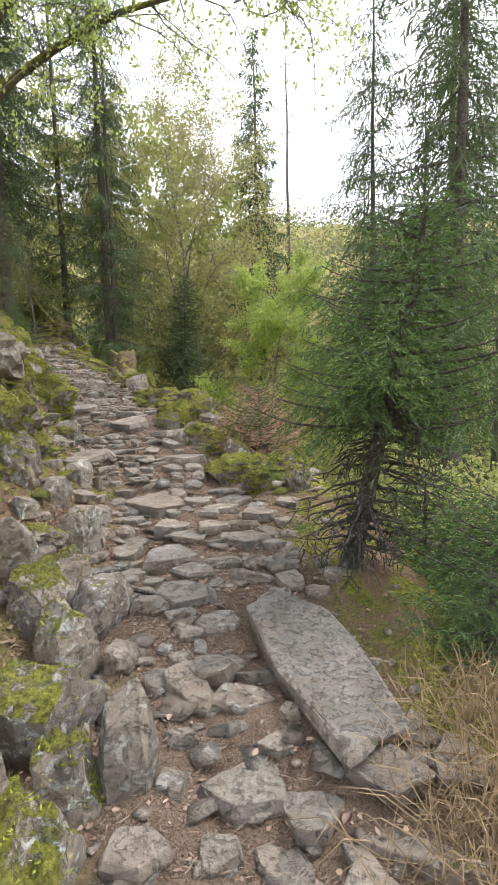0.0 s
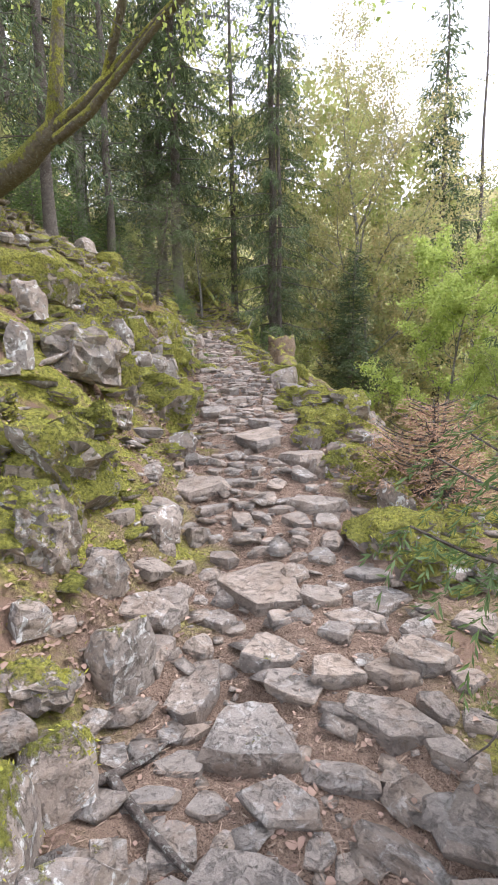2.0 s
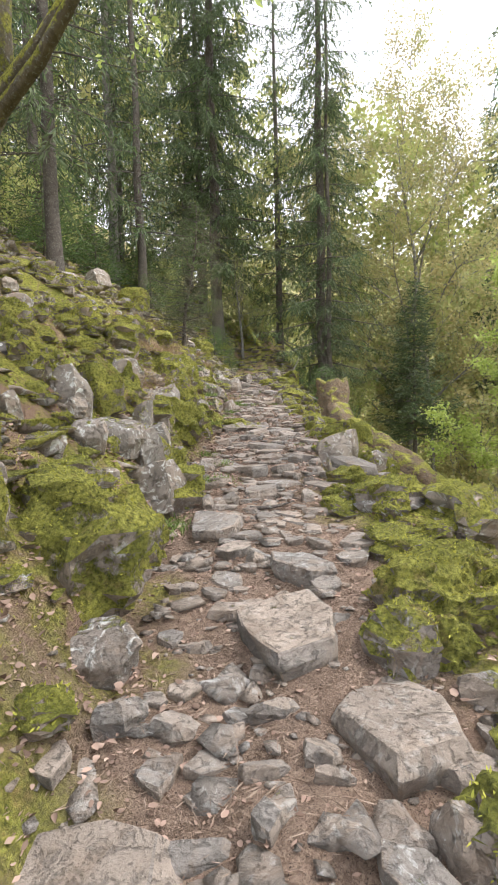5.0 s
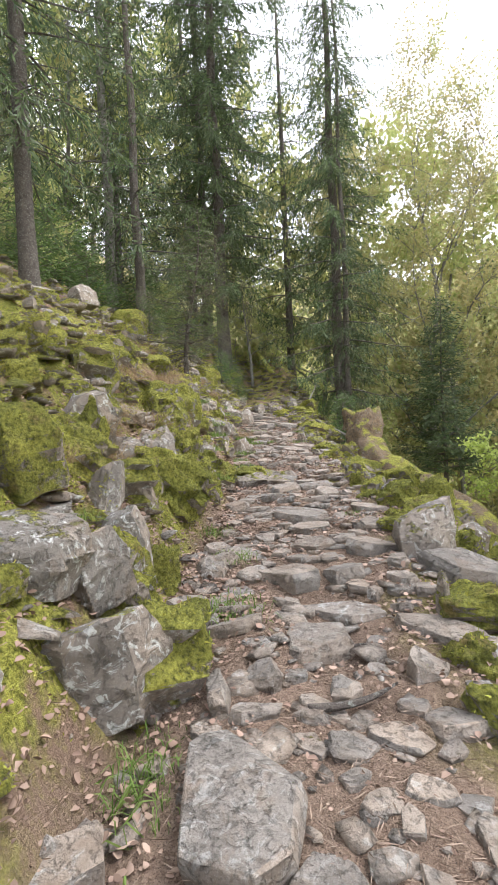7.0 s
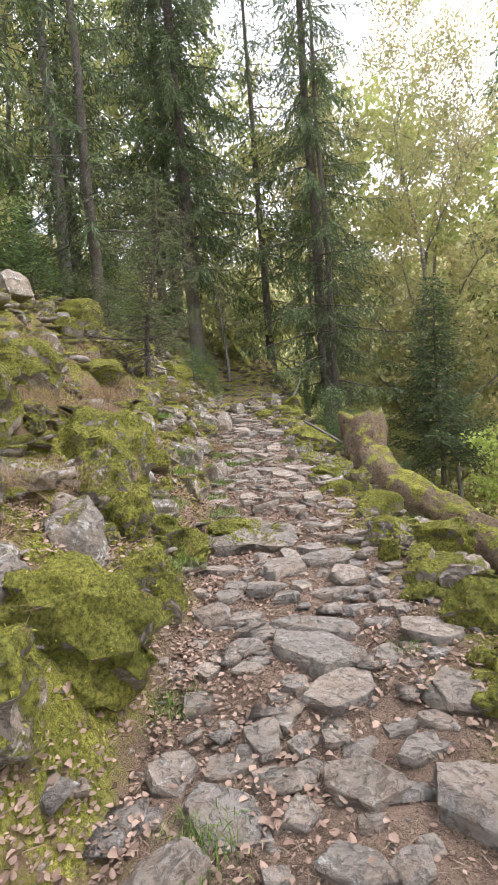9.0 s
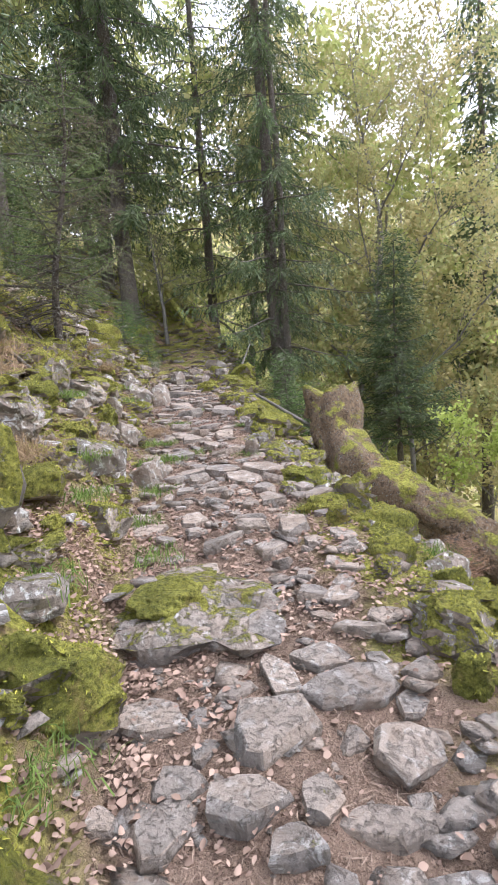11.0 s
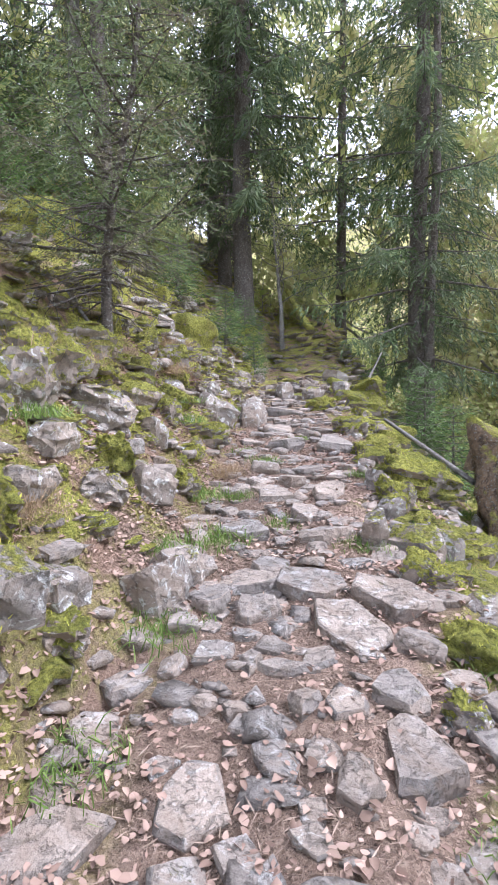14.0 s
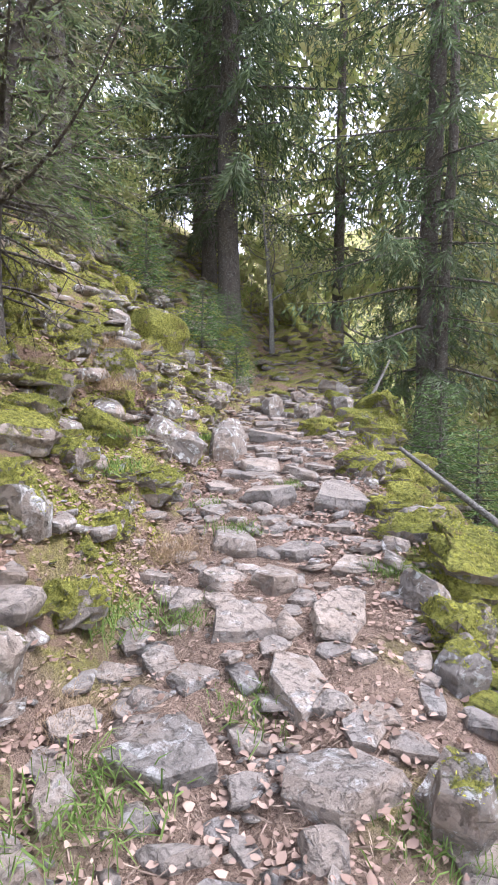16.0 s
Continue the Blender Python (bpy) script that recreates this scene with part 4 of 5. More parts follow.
def crowded_stones():
    r = random.Random(77)
    rows = {"bare": [], "mossy": [], "path": []}
    for _ in range(16000):
        y = r.uniform(0.2, 24)
        u = r.gauss(0.1, 0.5)
        s = r.choice((0.1, 0.13, 0.16, 0.2, 0.25))
        x = float(path_x(y)) + u
        if abs(u) < 1.05 and len(rows["path"]) < 420 and all((x - a) ** 2 + (y - b) ** 2 > (s * 0.9) ** 2 for a, b, _ in rows["path"]) and free(x, y, s * 0.42):
            rows["path"].append((x, y, s))
        y = r.uniform(2.5, 24)
        side = r.random() < 0.72
        u = -0.8 - abs(r.gauss(0, 1.5)) if side else 0.95 + abs(r.gauss(0, 0.5))
        x = float(path_x(y)) + u
        s = r.choice((0.16, 0.2, 0.26, 0.34, 0.42))
        kind = "bare" if r.random() < 0.22 else "mossy"
        if (side or y > 5.5) and len(rows["bare"]) + len(rows["mossy"]) < 420 and all((x - a) ** 2 + (y - b) ** 2 > (s * 0.8) ** 2 for k in ("bare", "mossy") for a, b, _ in rows[k]) and free(x, y, s * 0.22):
            rows[kind].append((x, y, s))
    near = sorted(rows["path"], key=lambda row: row[1])[:290]
    for x, y, s in near:
        stone(x, y, s * r.uniform(1.0, 1.5), s, s * r.uniform(0.28, 0.42), r.uniform(0, 180), 0.0, r.uniform(0.0, 0.6), r.uniform(-5, 5), r.uniform(-5, 5), 0.45, SLABS, what="cobble", label="small flat grey stone in the trodden earth", group="small stones of the path")
    rows["path"] = [row for row in rows["path"] if row not in near]
    joined_stones("path_stones", "small flat grey stones set in the trodden earth", SLABS, rows["path"], 0.0, 0.35, 5)
    joined_stones("bank_stones", "angular grey stones with pale lichen on the bank", BLOCKS, rows["bare"], 0.2, 0.9, 6)
    near = sorted(rows["mossy"], key=lambda row: row[1])[:280]
    for x, y, s in near:
        stone(x, y, s * r.uniform(1.0, 1.5), s, s * r.uniform(0.5, 0.85), r.uniform(0, 180), r.choice((0.5, 0.62, 0.75)), r.uniform(0.3, 1.0), r.uniform(-17, 17), r.uniform(-17, 17), 0.4, ROUND, what="mossy_stone", label="stone thickly covered in yellow-green moss on the bank", group="mossy stones of the bank")
    rows["mossy"] = [row for row in rows["mossy"] if row not in near]
    joined_stones("mossy_bank_stones", "stones thickly covered in yellow-green moss on the bank", ROUND, rows["mossy"], 0.68, 0.6, 7)


crowded_stones()


def scatter_stones(name, label, spots, moss, light, seed):
    """Stones too many to count, in one mesh; spots: rows of x, y and size."""
    r = random.Random(seed)
    shapes = []
    for k in range(7):
        bm = bmesh.new()
        for _ in range(11):
            p = Vector([r.uniform(-1, 1) for _ in range(3)])
            p = p.lerp(p.normalized(), 0.55)
            bm.verts.new((p.x * 0.6, p.y * 0.55, p.z * 0.36))
        hull = bmesh.ops.convex_hull(bm, input=bm.verts)
        bmesh.ops.delete(bm, geom=[g for g in hull["geom_interior"] if isinstance(g, bmesh.types.BMVert)], context="VERTS")
        bm.verts.index_update()
        shapes.append((np.array([v.co for v in bm.verts]), np.array([[v.index for v in f.verts] for f in bm.faces])))
        bm.free()
    vs, fs, base = [], [], 0
    for x, y, s in spots:
        v, f = shapes[r.randrange(7)]
        m = np.array(pose(0, 0, 0, r.uniform(-14, 14), r.uniform(-14, 14), r.uniform(0, 360)).to_3x3())
        vs.append((v * s * np.array([r.uniform(1.0, 1.5), 1.0, r.uniform(0.35, 0.75)])) @ m.T + np.array([x, y, float(land(x, y)) + s * 0.03]))
        fs.append(f + base)
        base += len(v)
    ob = link_mesh(name, raw_mesh(name, np.concatenate(vs), np.concatenate(fs)), ROCK)
    ob.color = (moss, light, 0, 1)
    tagged(ob, label, "rubble", kind="stuff")


def loose_stones():
    r = random.Random(12)
    spots = []
    for _ in range(3600):
        y = r.uniform(-0.6, 27)
        spots.append((float(path_x(y)) + r.gauss(0, 0.75), y, r.uniform(0.02, 0.07) if r.random() < 0.78 else r.uniform(0.08, 0.2)))
    scatter_stones("rubble", "small loose grey stones scattered on the path", spots, 0.0, 0.4, 1)
    for name, label, moss, light, n, seed in (("mossy_rubble", "moss-covered broken stones on the bank", 0.62, 0.6, 2200, 2), ("bank_rubble", "lichen-spotted broken stones on the bank", 0.12, 0.8, 900, 3)):
        spots = []
        for _ in range(n):
            y = r.uniform(-0.5, 30)
            u = -0.75 - abs(r.gauss(0, 3.4)) if r.random() < 0.72 else 0.95 + abs(r.gauss(0, 0.9))
            if u > 0 and y < 4.5:
                continue
            spots.append((float(path_x(y)) + u, y, r.uniform(0.1, 0.36) * (1.0 if abs(u) > 1.2 else 0.6)))
        scatter_stones(name, label, spots, moss, light, seed)
    spots = []
    for _ in range(1500):
        y = r.uniform(2, 32)
        spots.append((float(path_x(y)) - r.uniform(3.5, 15), y, r.uniform(0.12, 0.5)))
    for _ in range(420):
        y = r.uniform(22.5, 34)
        spots.append((float(path_x(y)) + r.uniform(-4.5, 4.5), y, r.uniform(0.15, 0.6)))
    scatter_stones("hillside_rubble", "mossy stones strewn over the upper hillside", spots, 0.5, 0.6, 4)


loose_stones()


# ---- trees ----
def spruce(name, label, h, girth, spread, crown0, limbs, seed, needles=NEEDLES, spray=0.17, thick=0.05, per_twig=4, droop=0.5, dead=14, lean=(0.0, 0.0), group="spruces", twig_gap=0.2, bark=None, hang=0.55, bend=0.02):
    """A Norway spruce at the origin: trunk, limbs and hanging sprays of needles."""
    rng = np.random.RandomState(seed)
    top = new(name)
    tagged(top, label, "spruce tree", group)
    zs = np.linspace(-0.4, h, 26)
    wob = bend * np.sin(zs * 0.8 + seed) * np.clip(zs, 0, 2)
    axis = np.stack([lean[0] * zs + wob, lean[1] * zs + wob * 0.6, zs], 1)
    rad = girth * np.clip(1 - zs / h, 0.0, 1) ** 0.85 + 0.004
    rad += girth * 0.6 * np.exp(-np.maximum(zs, 0) / (girth * 2 + 0.01)) * 0.5
    link_mesh("trunk", tubes("trunk", [(axis, rad)], 12), bark or SPRUCE_BARK, top)
    lines, P, D, L = [], [], [], []

    def at(z):
        return np.array([np.interp(z, zs, axis[:, k]) for k in range(3)])

    for i in range(limbs):
        whorl = (i // 5 * 5 + rng.uniform(0, 1.6)) / limbs
        f = min(crown0 + (1 - crown0) * whorl ** 0.92, 0.995)
        reach = spread * (max(1 - f, 0.0) / (1 - crown0)) ** 0.65 * rng.uniform(0.45, 1.15) + 0.12
        az = i * 2.4 + rng.uniform(-0.5, 0.5)
        out = np.array([np.cos(az), np.sin(az), 0])
        across = np.array([-out[1], out[0], 0])
        s = np.linspace(0, 1, 7)[:, None]
        young = f > 0.85
        dz = (0.35 * s if young else 0.10 * s - droop * s ** 1.6 + 0.28 * s ** 3) * reach
        pts = at(f * h) + out * reach * s + across * reach * 0.12 * rng.normal() * s ** 2 + np.array([[0, 0, 1]]) * dz
        lines.append((pts, np.linspace(0.011 * reach + 0.004, 0.003, 7)))
        m = max(int(reach / twig_gap), 3)
        for q in np.linspace(0.14, 1.0, m):
            p = np.array([np.interp(q, s[:, 0], pts[:, k]) for k in range(3)])
            for sgn in (-1, 1):
                tl = min(reach * 0.42, 0.62) * (1.08 - q) ** 0.5 * rng.uniform(0.6, 1.2) + 0.05
                d = out * rng.uniform(0.35, 0.8) + across * sgn * rng.uniform(0.5, 1.0) + np.array([0, 0, -hang * rng.uniform(0.3, 1.5)])
                d = d / np.linalg.norm(d)
                k = max(int(per_twig * tl / 0.3), 2)
                w = np.linspace(0.0, 1.0, k)[:, None]
                tp = p + d * tl * w + np.array([[0, 0, -hang * 0.35]]) * tl * w ** 2
                P.append(tp)
                D.append(d + rng.normal(0, 0.42, (k, 3)))
                L.append(rng.uniform(0.7, 1.25, k))
    for i in range(dead):
        z = rng.uniform(0.06, crown0 + 0.12) * h
        az = rng.uniform(0, 6.28)
        n = rng.uniform(0.25, 0.7) * spread
        s = np.linspace(0, 1, 5)[:, None]
        pts = at(z) + np.array([[np.cos(az), np.sin(az), 0]]) * n * s + np.array([[0, 0, -1]]) * n * 0.3 * s ** 1.5 + rng.normal(0, 0.02, (5, 3)) * s
        lines.append((pts, np.linspace(0.012, 0.003, 5)))
        for _ in range(4):
            q = rng.uniform(0.3, 0.95)
            p = pts[0] * (1 - q) + pts[-1] * q
            e = p + rng.normal(0, 0.14, 3) * n + np.array([0, 0, -0.12 * n])
            lines.append((np.stack([p, (p + e) / 2 + rng.normal(0, 0.02, 3), e]), np.array([0.005, 0.004, 0.002])))
    tagged(link_mesh("branching", tubes("branching", lines, 4), bark or SPRUCE_BARK, top), kind="stuff")
    P, D, L = np.concatenate(P), np.concatenate(D), np.concatenate(L)
    link_mesh("crown", blades("crown", P, D, L * spray, L * thick, rng), needles, top)
    return top


def broadleaf(name, label, h, girth, seed, leaves, count, size, lean=(0.0, 0.0), bark=GREY_BARK, first=0.3, rise=0.55, reach=0.38, group="broadleaf trees", twigs=5, hang=-0.2, loose=0.9, limbs=13):
    """A broadleaf tree at the origin: trunk, limbs, twigs and small spring leaves."""
    rng = np.random.RandomState(seed)
    top = new(name)
    tagged(top, label, "tree", group)

    def limb(p, d, length, r0, n, curl):
        pts = [np.array(p, float)]
        d = d / np.linalg.norm(d)
        for _ in range(n):
            d = d + rng.normal(0, curl, 3) + np.array([0, 0, 0.05])
            d = d / np.linalg.norm(d)
            pts.append(pts[-1] + d * length / n)
        return np.array(pts), np.linspace(r0, r0 * 0.12, n + 1)

    trunk = limb((0, 0, -0.3), np.array([lean[0], lean[1], 1.0]), h, girth, 12, 0.07)
    link_mesh("trunk", tubes("trunk", [trunk], 10), bark, top)
    lines, ends = [], []
    for i in range(limbs):
        q = first + (1 - first) * (i + rng.uniform()) / limbs
        k = q * 12
        p = trunk[0][int(min(k, 11))] * (1 - k % 1) + trunk[0][min(int(k) + 1, 12)] * (k % 1)
        az = i * 2.4 + rng.uniform(-0.4, 0.4)
        a = limb(p, np.array([np.cos(az), np.sin(az), rise]), h * reach * (1.15 - q * 0.7), girth * 0.42 * (1.2 - q), 7, 0.16)
        lines.append(a)
        for _ in range(6):
            j = rng.randint(2, 8)
            b = limb(a[0][j], (a[0][j] - a[0][j - 1]) / np.linalg.norm(a[0][j] - a[0][j - 1]) + rng.normal(0, 0.6, 3), h * 0.15 * rng.uniform(0.6, 1.2), girth * 0.12, 5, 0.2)
            lines.append(b)
            for _ in range(twigs):
                c = limb(b[0][rng.randint(1, 6)], rng.normal(0, 0.6, 3) + b[0][-1] - b[0][0], h * 0.07 * rng.uniform(0.5, 1.3), girth * 0.045 + 0.002, 3, 0.25)
                lines.append(c)
                ends.append(c[0])
    tagged(link_mesh("branching", tubes("branching", lines, 3), bark, top), kind="stuff")
    ends = np.array(ends)
    if count:
        pick = rng.randint(0, len(ends), count)
        q = rng.randint(0, 3, count)
        w = rng.uniform(0, 1, (count, 1))
        p = ends[pick, q] * (1 - w) + ends[pick, q + 1] * w + rng.normal(0, size * loose, (count, 3))
        d = rng.normal(0, 1, (count, 3)) + np.array([0, 0, hang])
        link_mesh("crown", blades("crown", p, d, rng.uniform(0.7, 1.3, count) * size, rng.uniform(0.45, 0.75, count) * size, rng), leaves, top)
    return top


def put(ob, x, y, turn=0.0, size=1.0, dz=0.0, z=None):
    ob.matrix_basis = pose(x, y, float(land(x, y)) + dz if z is None else z, 0, 0, turn) @ Matrix.Diagonal((size, size, size, 1))
    return ob


def again(ob, x, y, turn=0.0, size=1.0, dz=0.0):
    c = copy_thing(ob, pose(x, y, float(land(x, y)) + dz, 0, 0, turn))
    c.scale = (size, size, size)
    return c


# trees that stand by the path
put(spruce("spruce_tree", "tall lichen-grey spruce with hanging boughs beside the path", 28, 0.24, 3.3, 0.08, 165, 1, per_twig=13, dead=50, spray=0.18, thick=0.03, hang=1.1, droop=0.55), -7.3, 27.9)
tall = put(spruce("spruce_tree", "tall straight spruce with a bare lower trunk", 33, 0.27, 4.3, 0.10, 175, 2, per_twig=13, dead=70, spray=0.24, thick=0.038, hang=1.2, droop=0.6), -12.2, 27.2)
wood_spruce = put(spruce("spruce_tree", "tall spruce with long drooping boughs", 27, 0.23, 4.0, 0.12, 100, 3, per_twig=4, dead=30, spray=0.3, thick=0.055, hang=1.2, droop=0.6, twig_gap=0.3), -13.9, 28.9, 70, 0.9)
put(spruce("spruce_tree", "grey-barked spruce with ragged lower boughs on the hillside", 28, 0.22, 4.0, 0.16, 120, 4, per_twig=6, dead=36, bark=GREY_BARK, spray=0.24, thick=0.034, hang=1.1), -15.8, 24.3)
put(spruce("crooked_spruce", "thin crooked young spruce with sparse greyish twigs on the bank", 4.3, 0.06, 1.5, 0.24, 80, 5, THIN_NEEDLES, 0.055, 0.009, 18, 0.12, 46, (0.06, 0.02), "young spruces", 0.09, None, 0.4, 0.09), -8.38, 17.6)
small = put(spruce("young_spruce", "bushy green young spruce beside the path", 1.5, 0.03, 0.7, 0.05, 60, 6, YOUNG_NEEDLES, 0.08, 0.014, 10, 0.1, 0, group="young spruces", twig_gap=0.08, hang=0.2), -10.2, 22.9, size=0.8)
put(spruce("young_spruce", "dense green young spruce leaning over the edge of the path", 2.35, 0.06, 0.8, 0.38, 110, 7, YOUNG_NEEDLES, 0.036, 0.0062, 46, 0.2, 110, (0.2, 0.05), "young spruces", 0.07, None, 0.45, 0.05), 0.62, 3.22)
low = put(spruce("young_spruce", "low spreading green spruce below the path edge", 1.0, 0.03, 0.7, 0.02, 55, 9, YOUNG_NEEDLES, 0.05, 0.0085, 26, 0.1, 6, group="young spruces", twig_gap=0.07, hang=0.3), 1.5, 2.85)
again(low, 1.75, 3.6, 140, 1.2)
again(low, 1.12, 2.35, 60, 0.55)
again(low, 1.35, 1.95, 160, 0.5)
again(low, 1.5, 4.4, 220, 0.9)
put(spruce("young_spruce", "slender dark green spruce on the slope below the path", 7.6, 0.08, 1.75, 0.05, 150, 8, NEEDLES, 0.16, 0.04, 8, 0.15, 0, group="young spruces", twig_gap=0.13, hang=0.25), -3.5, 29.8, z=-0.2)
far_a = put(spruce("spruce_tree", "very tall far spruce with a ragged crown", 33, 0.30, 3.3, 0.22, 130, 11, per_twig=5, spray=0.42, thick=0.085, dead=20, hang=1.2), 0.9, 40, z=-6.5)
put(spruce("dead_spruce", "bare dead spruce trunk with short broken twigs", 34, 0.2, 0.9, 0.75, 40, 12, per_twig=2, spray=0.15, dead=90), 3.2, 40, z=-6.5)

edge = put(spruce("spruce_tree", "tall dark spruce with sparse drooping boughs below the path", 27, 0.2, 3.4, 0.30, 95, 15, per_twig=7, dead=40, spray=0.24, thick=0.045, hang=1.1, droop=0.5), 5.7, 14.4)
again(edge, 6.9, 17.2, 130, 0.85)
again(edge, 4.6, 19.5, 250, 0.8)

beech = put(broadleaf("beech_tree", "grey-limbed beech in sparse ochre spring leaf", 19, 0.2, 25, OCHRE_LEAVES, 38000, 0.15, (0.0, 0.0), rise=0.6, reach=0.5, first=0.2, twigs=8, loose=2.0, limbs=20), -4.2, 34, z=-2.5)
put(spruce("spruce_tree", "slim dark spruce stem beside a larger spruce", 24, 0.14, 2.0, 0.22, 70, 14, per_twig=9, dead=40, spray=0.2, thick=0.028, hang=1.1), -6.9, 27.7)
green = put(broadleaf("maple_tree", "small broadleaf tree in bright fresh green leaf", 9.5, 0.1, 22, BRIGHT_LEAVES, 26000, 0.13, (0.03, 0.0), first=0.3), 0.7, 24, z=-4.3)
yellow = put(broadleaf("beech_tree", "slim beech in fresh yellow-green leaf", 12, 0.13, 23, FRESH_LEAVES, 4200, 0.24, (0.05, 0.1), first=0.12, twigs=1), -9, 40)
ochre = put(broadleaf("beech_tree", "slim beech in thin ochre-green leaf", 12, 0.14, 26, OCHRE_LEAVES, 4000, 0.24, (-0.05, 0.1), first=0.12, twigs=1), -5.5, 42)
shrub = put(broadleaf("beech_sapling", "low bushy beech sapling in yellow-green leaf", 3.6, 0.03, 27, FRESH_LEAVES, 2000, 0.15, first=0.04, reach=0.5, twigs=1), -5.2, 33)
put(broadleaf("bare_tree", "leaning pale-barked tree with almost bare twigs", 6.5, 0.07, 24, FRESH_LEAVES, 1500, 0.05, (0.45, 0.0), first=0.3), 0.9, 19.5, z=-3.6)
put(broadleaf("bare_tree", "twisted grey tree with bare forked limbs", 5.0, 0.08, 28, FRESH_LEAVES, 2500, 0.05, (-0.05, 0.0), first=0.3), -11.0, 27.3)


def woods():
    """The trees of the slope behind, above and below the path."""
    r = random.Random(31)
    spots = []
    for _ in range(6000):
        if len(spots) >= 62:
            break
        y = r.uniform(14, 72)
        u = r.uniform(-30, 34)
        x = float(path_x(y)) + u
        if (-7 < u < 5 and y < 31) or (u < 0 and y < 30 and u > -9) or (u > 0 and y < 22 and u < 7):
            continue
        if abs(x - 0.06 * y) < 3.5 and y < 42 and u > 4 and y > 15:
            continue
        if all((x - a) ** 2 + (y - b) ** 2 > 5 for a, b in spots):
            spots.append((x, y))
    for x, y in spots:
        left = x < float(path_x(y)) + 1
        kind = r.random()
        if left:
            ob = wood_spruce if kind < 0.2 else yellow if kind < 0.58 else ochre if kind < 0.76 else shrub
        else:
            ob = yellow if kind < 0.4 else ochre if kind < 0.65 else shrub
        again(ob, x, y, r.uniform(0, 360), r.uniform(0.7, 1.1), -0.2)
    for x, y, s in ((-10.5, 9.0, 0.8), (-13.5, 15.5, 0.9), (-10.8, 12.5, 0.8), (-9.9, 14.4, 0.75), (-16.0, 20.0, 0.9), (-15, 31, 1.0), (-17, 33, 1.0), (-11.2, 33, 0.9), (-13.2, 22.6, 0.8), (-17.5, 27, 1.0), (-18.5, 18, 0.9), (-20, 21, 1.0), (-9.5, 4.0, 0.9), (7.5, 19.7, 1.0), (8.6, 26, 0.9), (6.6, 30, 0.8), (10.5, 22, 1.0), (-3, -9, 1.0), (6, -8, 1.0), (-8, -5, 1.0)):
        again(wood_spruce, x, y, x * 40, s)
    for x, y, s in ((-6.3, 38, 1.5), (-8.8, 37, 1.5), (-11, 38, 1.6), (-1.5, 42, 1.25), (-16, 38, 1.4), (-19, 36, 1.3), (-22, 33, 1.3), (-21, 28, 1.1), (-18.5, 24, 1.0), (-24, 25, 1.2), (2.5, 34, 1.2), (5.5, 38, 1.3), (-3, 33, 1.0), (8.5, 34, 1.2), (-4, 46, 1.9), (-6.5, 44, 1.9)):
        again(ochre if x > -6 else yellow, x, y, x * 60, s)
    for x, y, s in ((5.2, 27, 1.0),):
        again(green, x, y, x * 70, s)
    for x, y, s in ((-6.2, 30, 1.0), (-8.3, 32, 0.9), (1.5, 31, 1.1), (3.2, 17, 0.9), (3.5, 22, 1.0), (-11.8, 31, 0.7), (-13.5, 24.5, 0.5), (-12.8, 29.5, 0.7), (4.2, 10, 0.8), (3.8, 13, 0.8), (-14.3, 18.6, 0.8), (-16.2, 21.0, 0.9), (-18.2, 22, 1.0), (-15.2, 26.5, 0.9), (-13.2, 15.4, 0.7), (-17.5, 30, 1.1), (-12.6, 33, 1.0), (-20, 26, 1.1)):
        again(shrub, x, y, x * 77, s)
    for x, y, s in ((-9.4, 11.0, 1.1), (-11.8, 16.0, 1.2), (-13.0, 19.6, 1.2), (-10.7, 24.6, 0.8), (-9.9, 23.6, 0.6), (-11.5, 23.0, 1.0), (-6.9, 26.3, 1.0), (-8.0, 26.6, 0.8), (-4.3, 22.4, 0.9), (-3.3, 23.5, 0.9), (-12.3, 21.8, 1.0), (-6.5, 25.0, 1.3), (-5.8, 24.2, 1.2), (-13.2, 17.5, 2.0), (-15, 20, 2.2), (-16.5, 22.5, 2.4), (-14.2, 24.0, 2.0), (-17.8, 19.8, 2.6), (-12.2, 13.6, 1.8), (-11.8, 10.6, 1.8), (-19, 24, 2.6)):
        again(small, x, y, x * 91, s)


woods()


def far_woods():
    """The wooded ridge across the valley."""
    rng = np.random.RandomState(5)
    n = 52000
    a, d = rng.uniform(-0.75, 1.0, n), rng.uniform(85, 260, n) ** 1.0
    x, y = d * np.sin(a), d * np.cos(a)
    keep = x > path_x(y) + 6
    x, y = x[keep], y[keep]
    p = np.stack([x, y, land(x, y) + rng.uniform(0, 9, len(x)) * rng.uniform(0, 1, len(x))], 1)
    k = len(x)
    me = blades("far_woods", p, rng.normal(0, 1, (k, 3)) + np.array([0, 0, 0.6]), rng.uniform(0.7, 1.9, k), rng.uniform(0.5, 1.2, k), rng)
    tagged(link_mesh("far_woods", me, DISTANT_LEAVES), "distant wooded ridge in ochre and green spring leaf", "woods", kind="stuff")


far_woods()


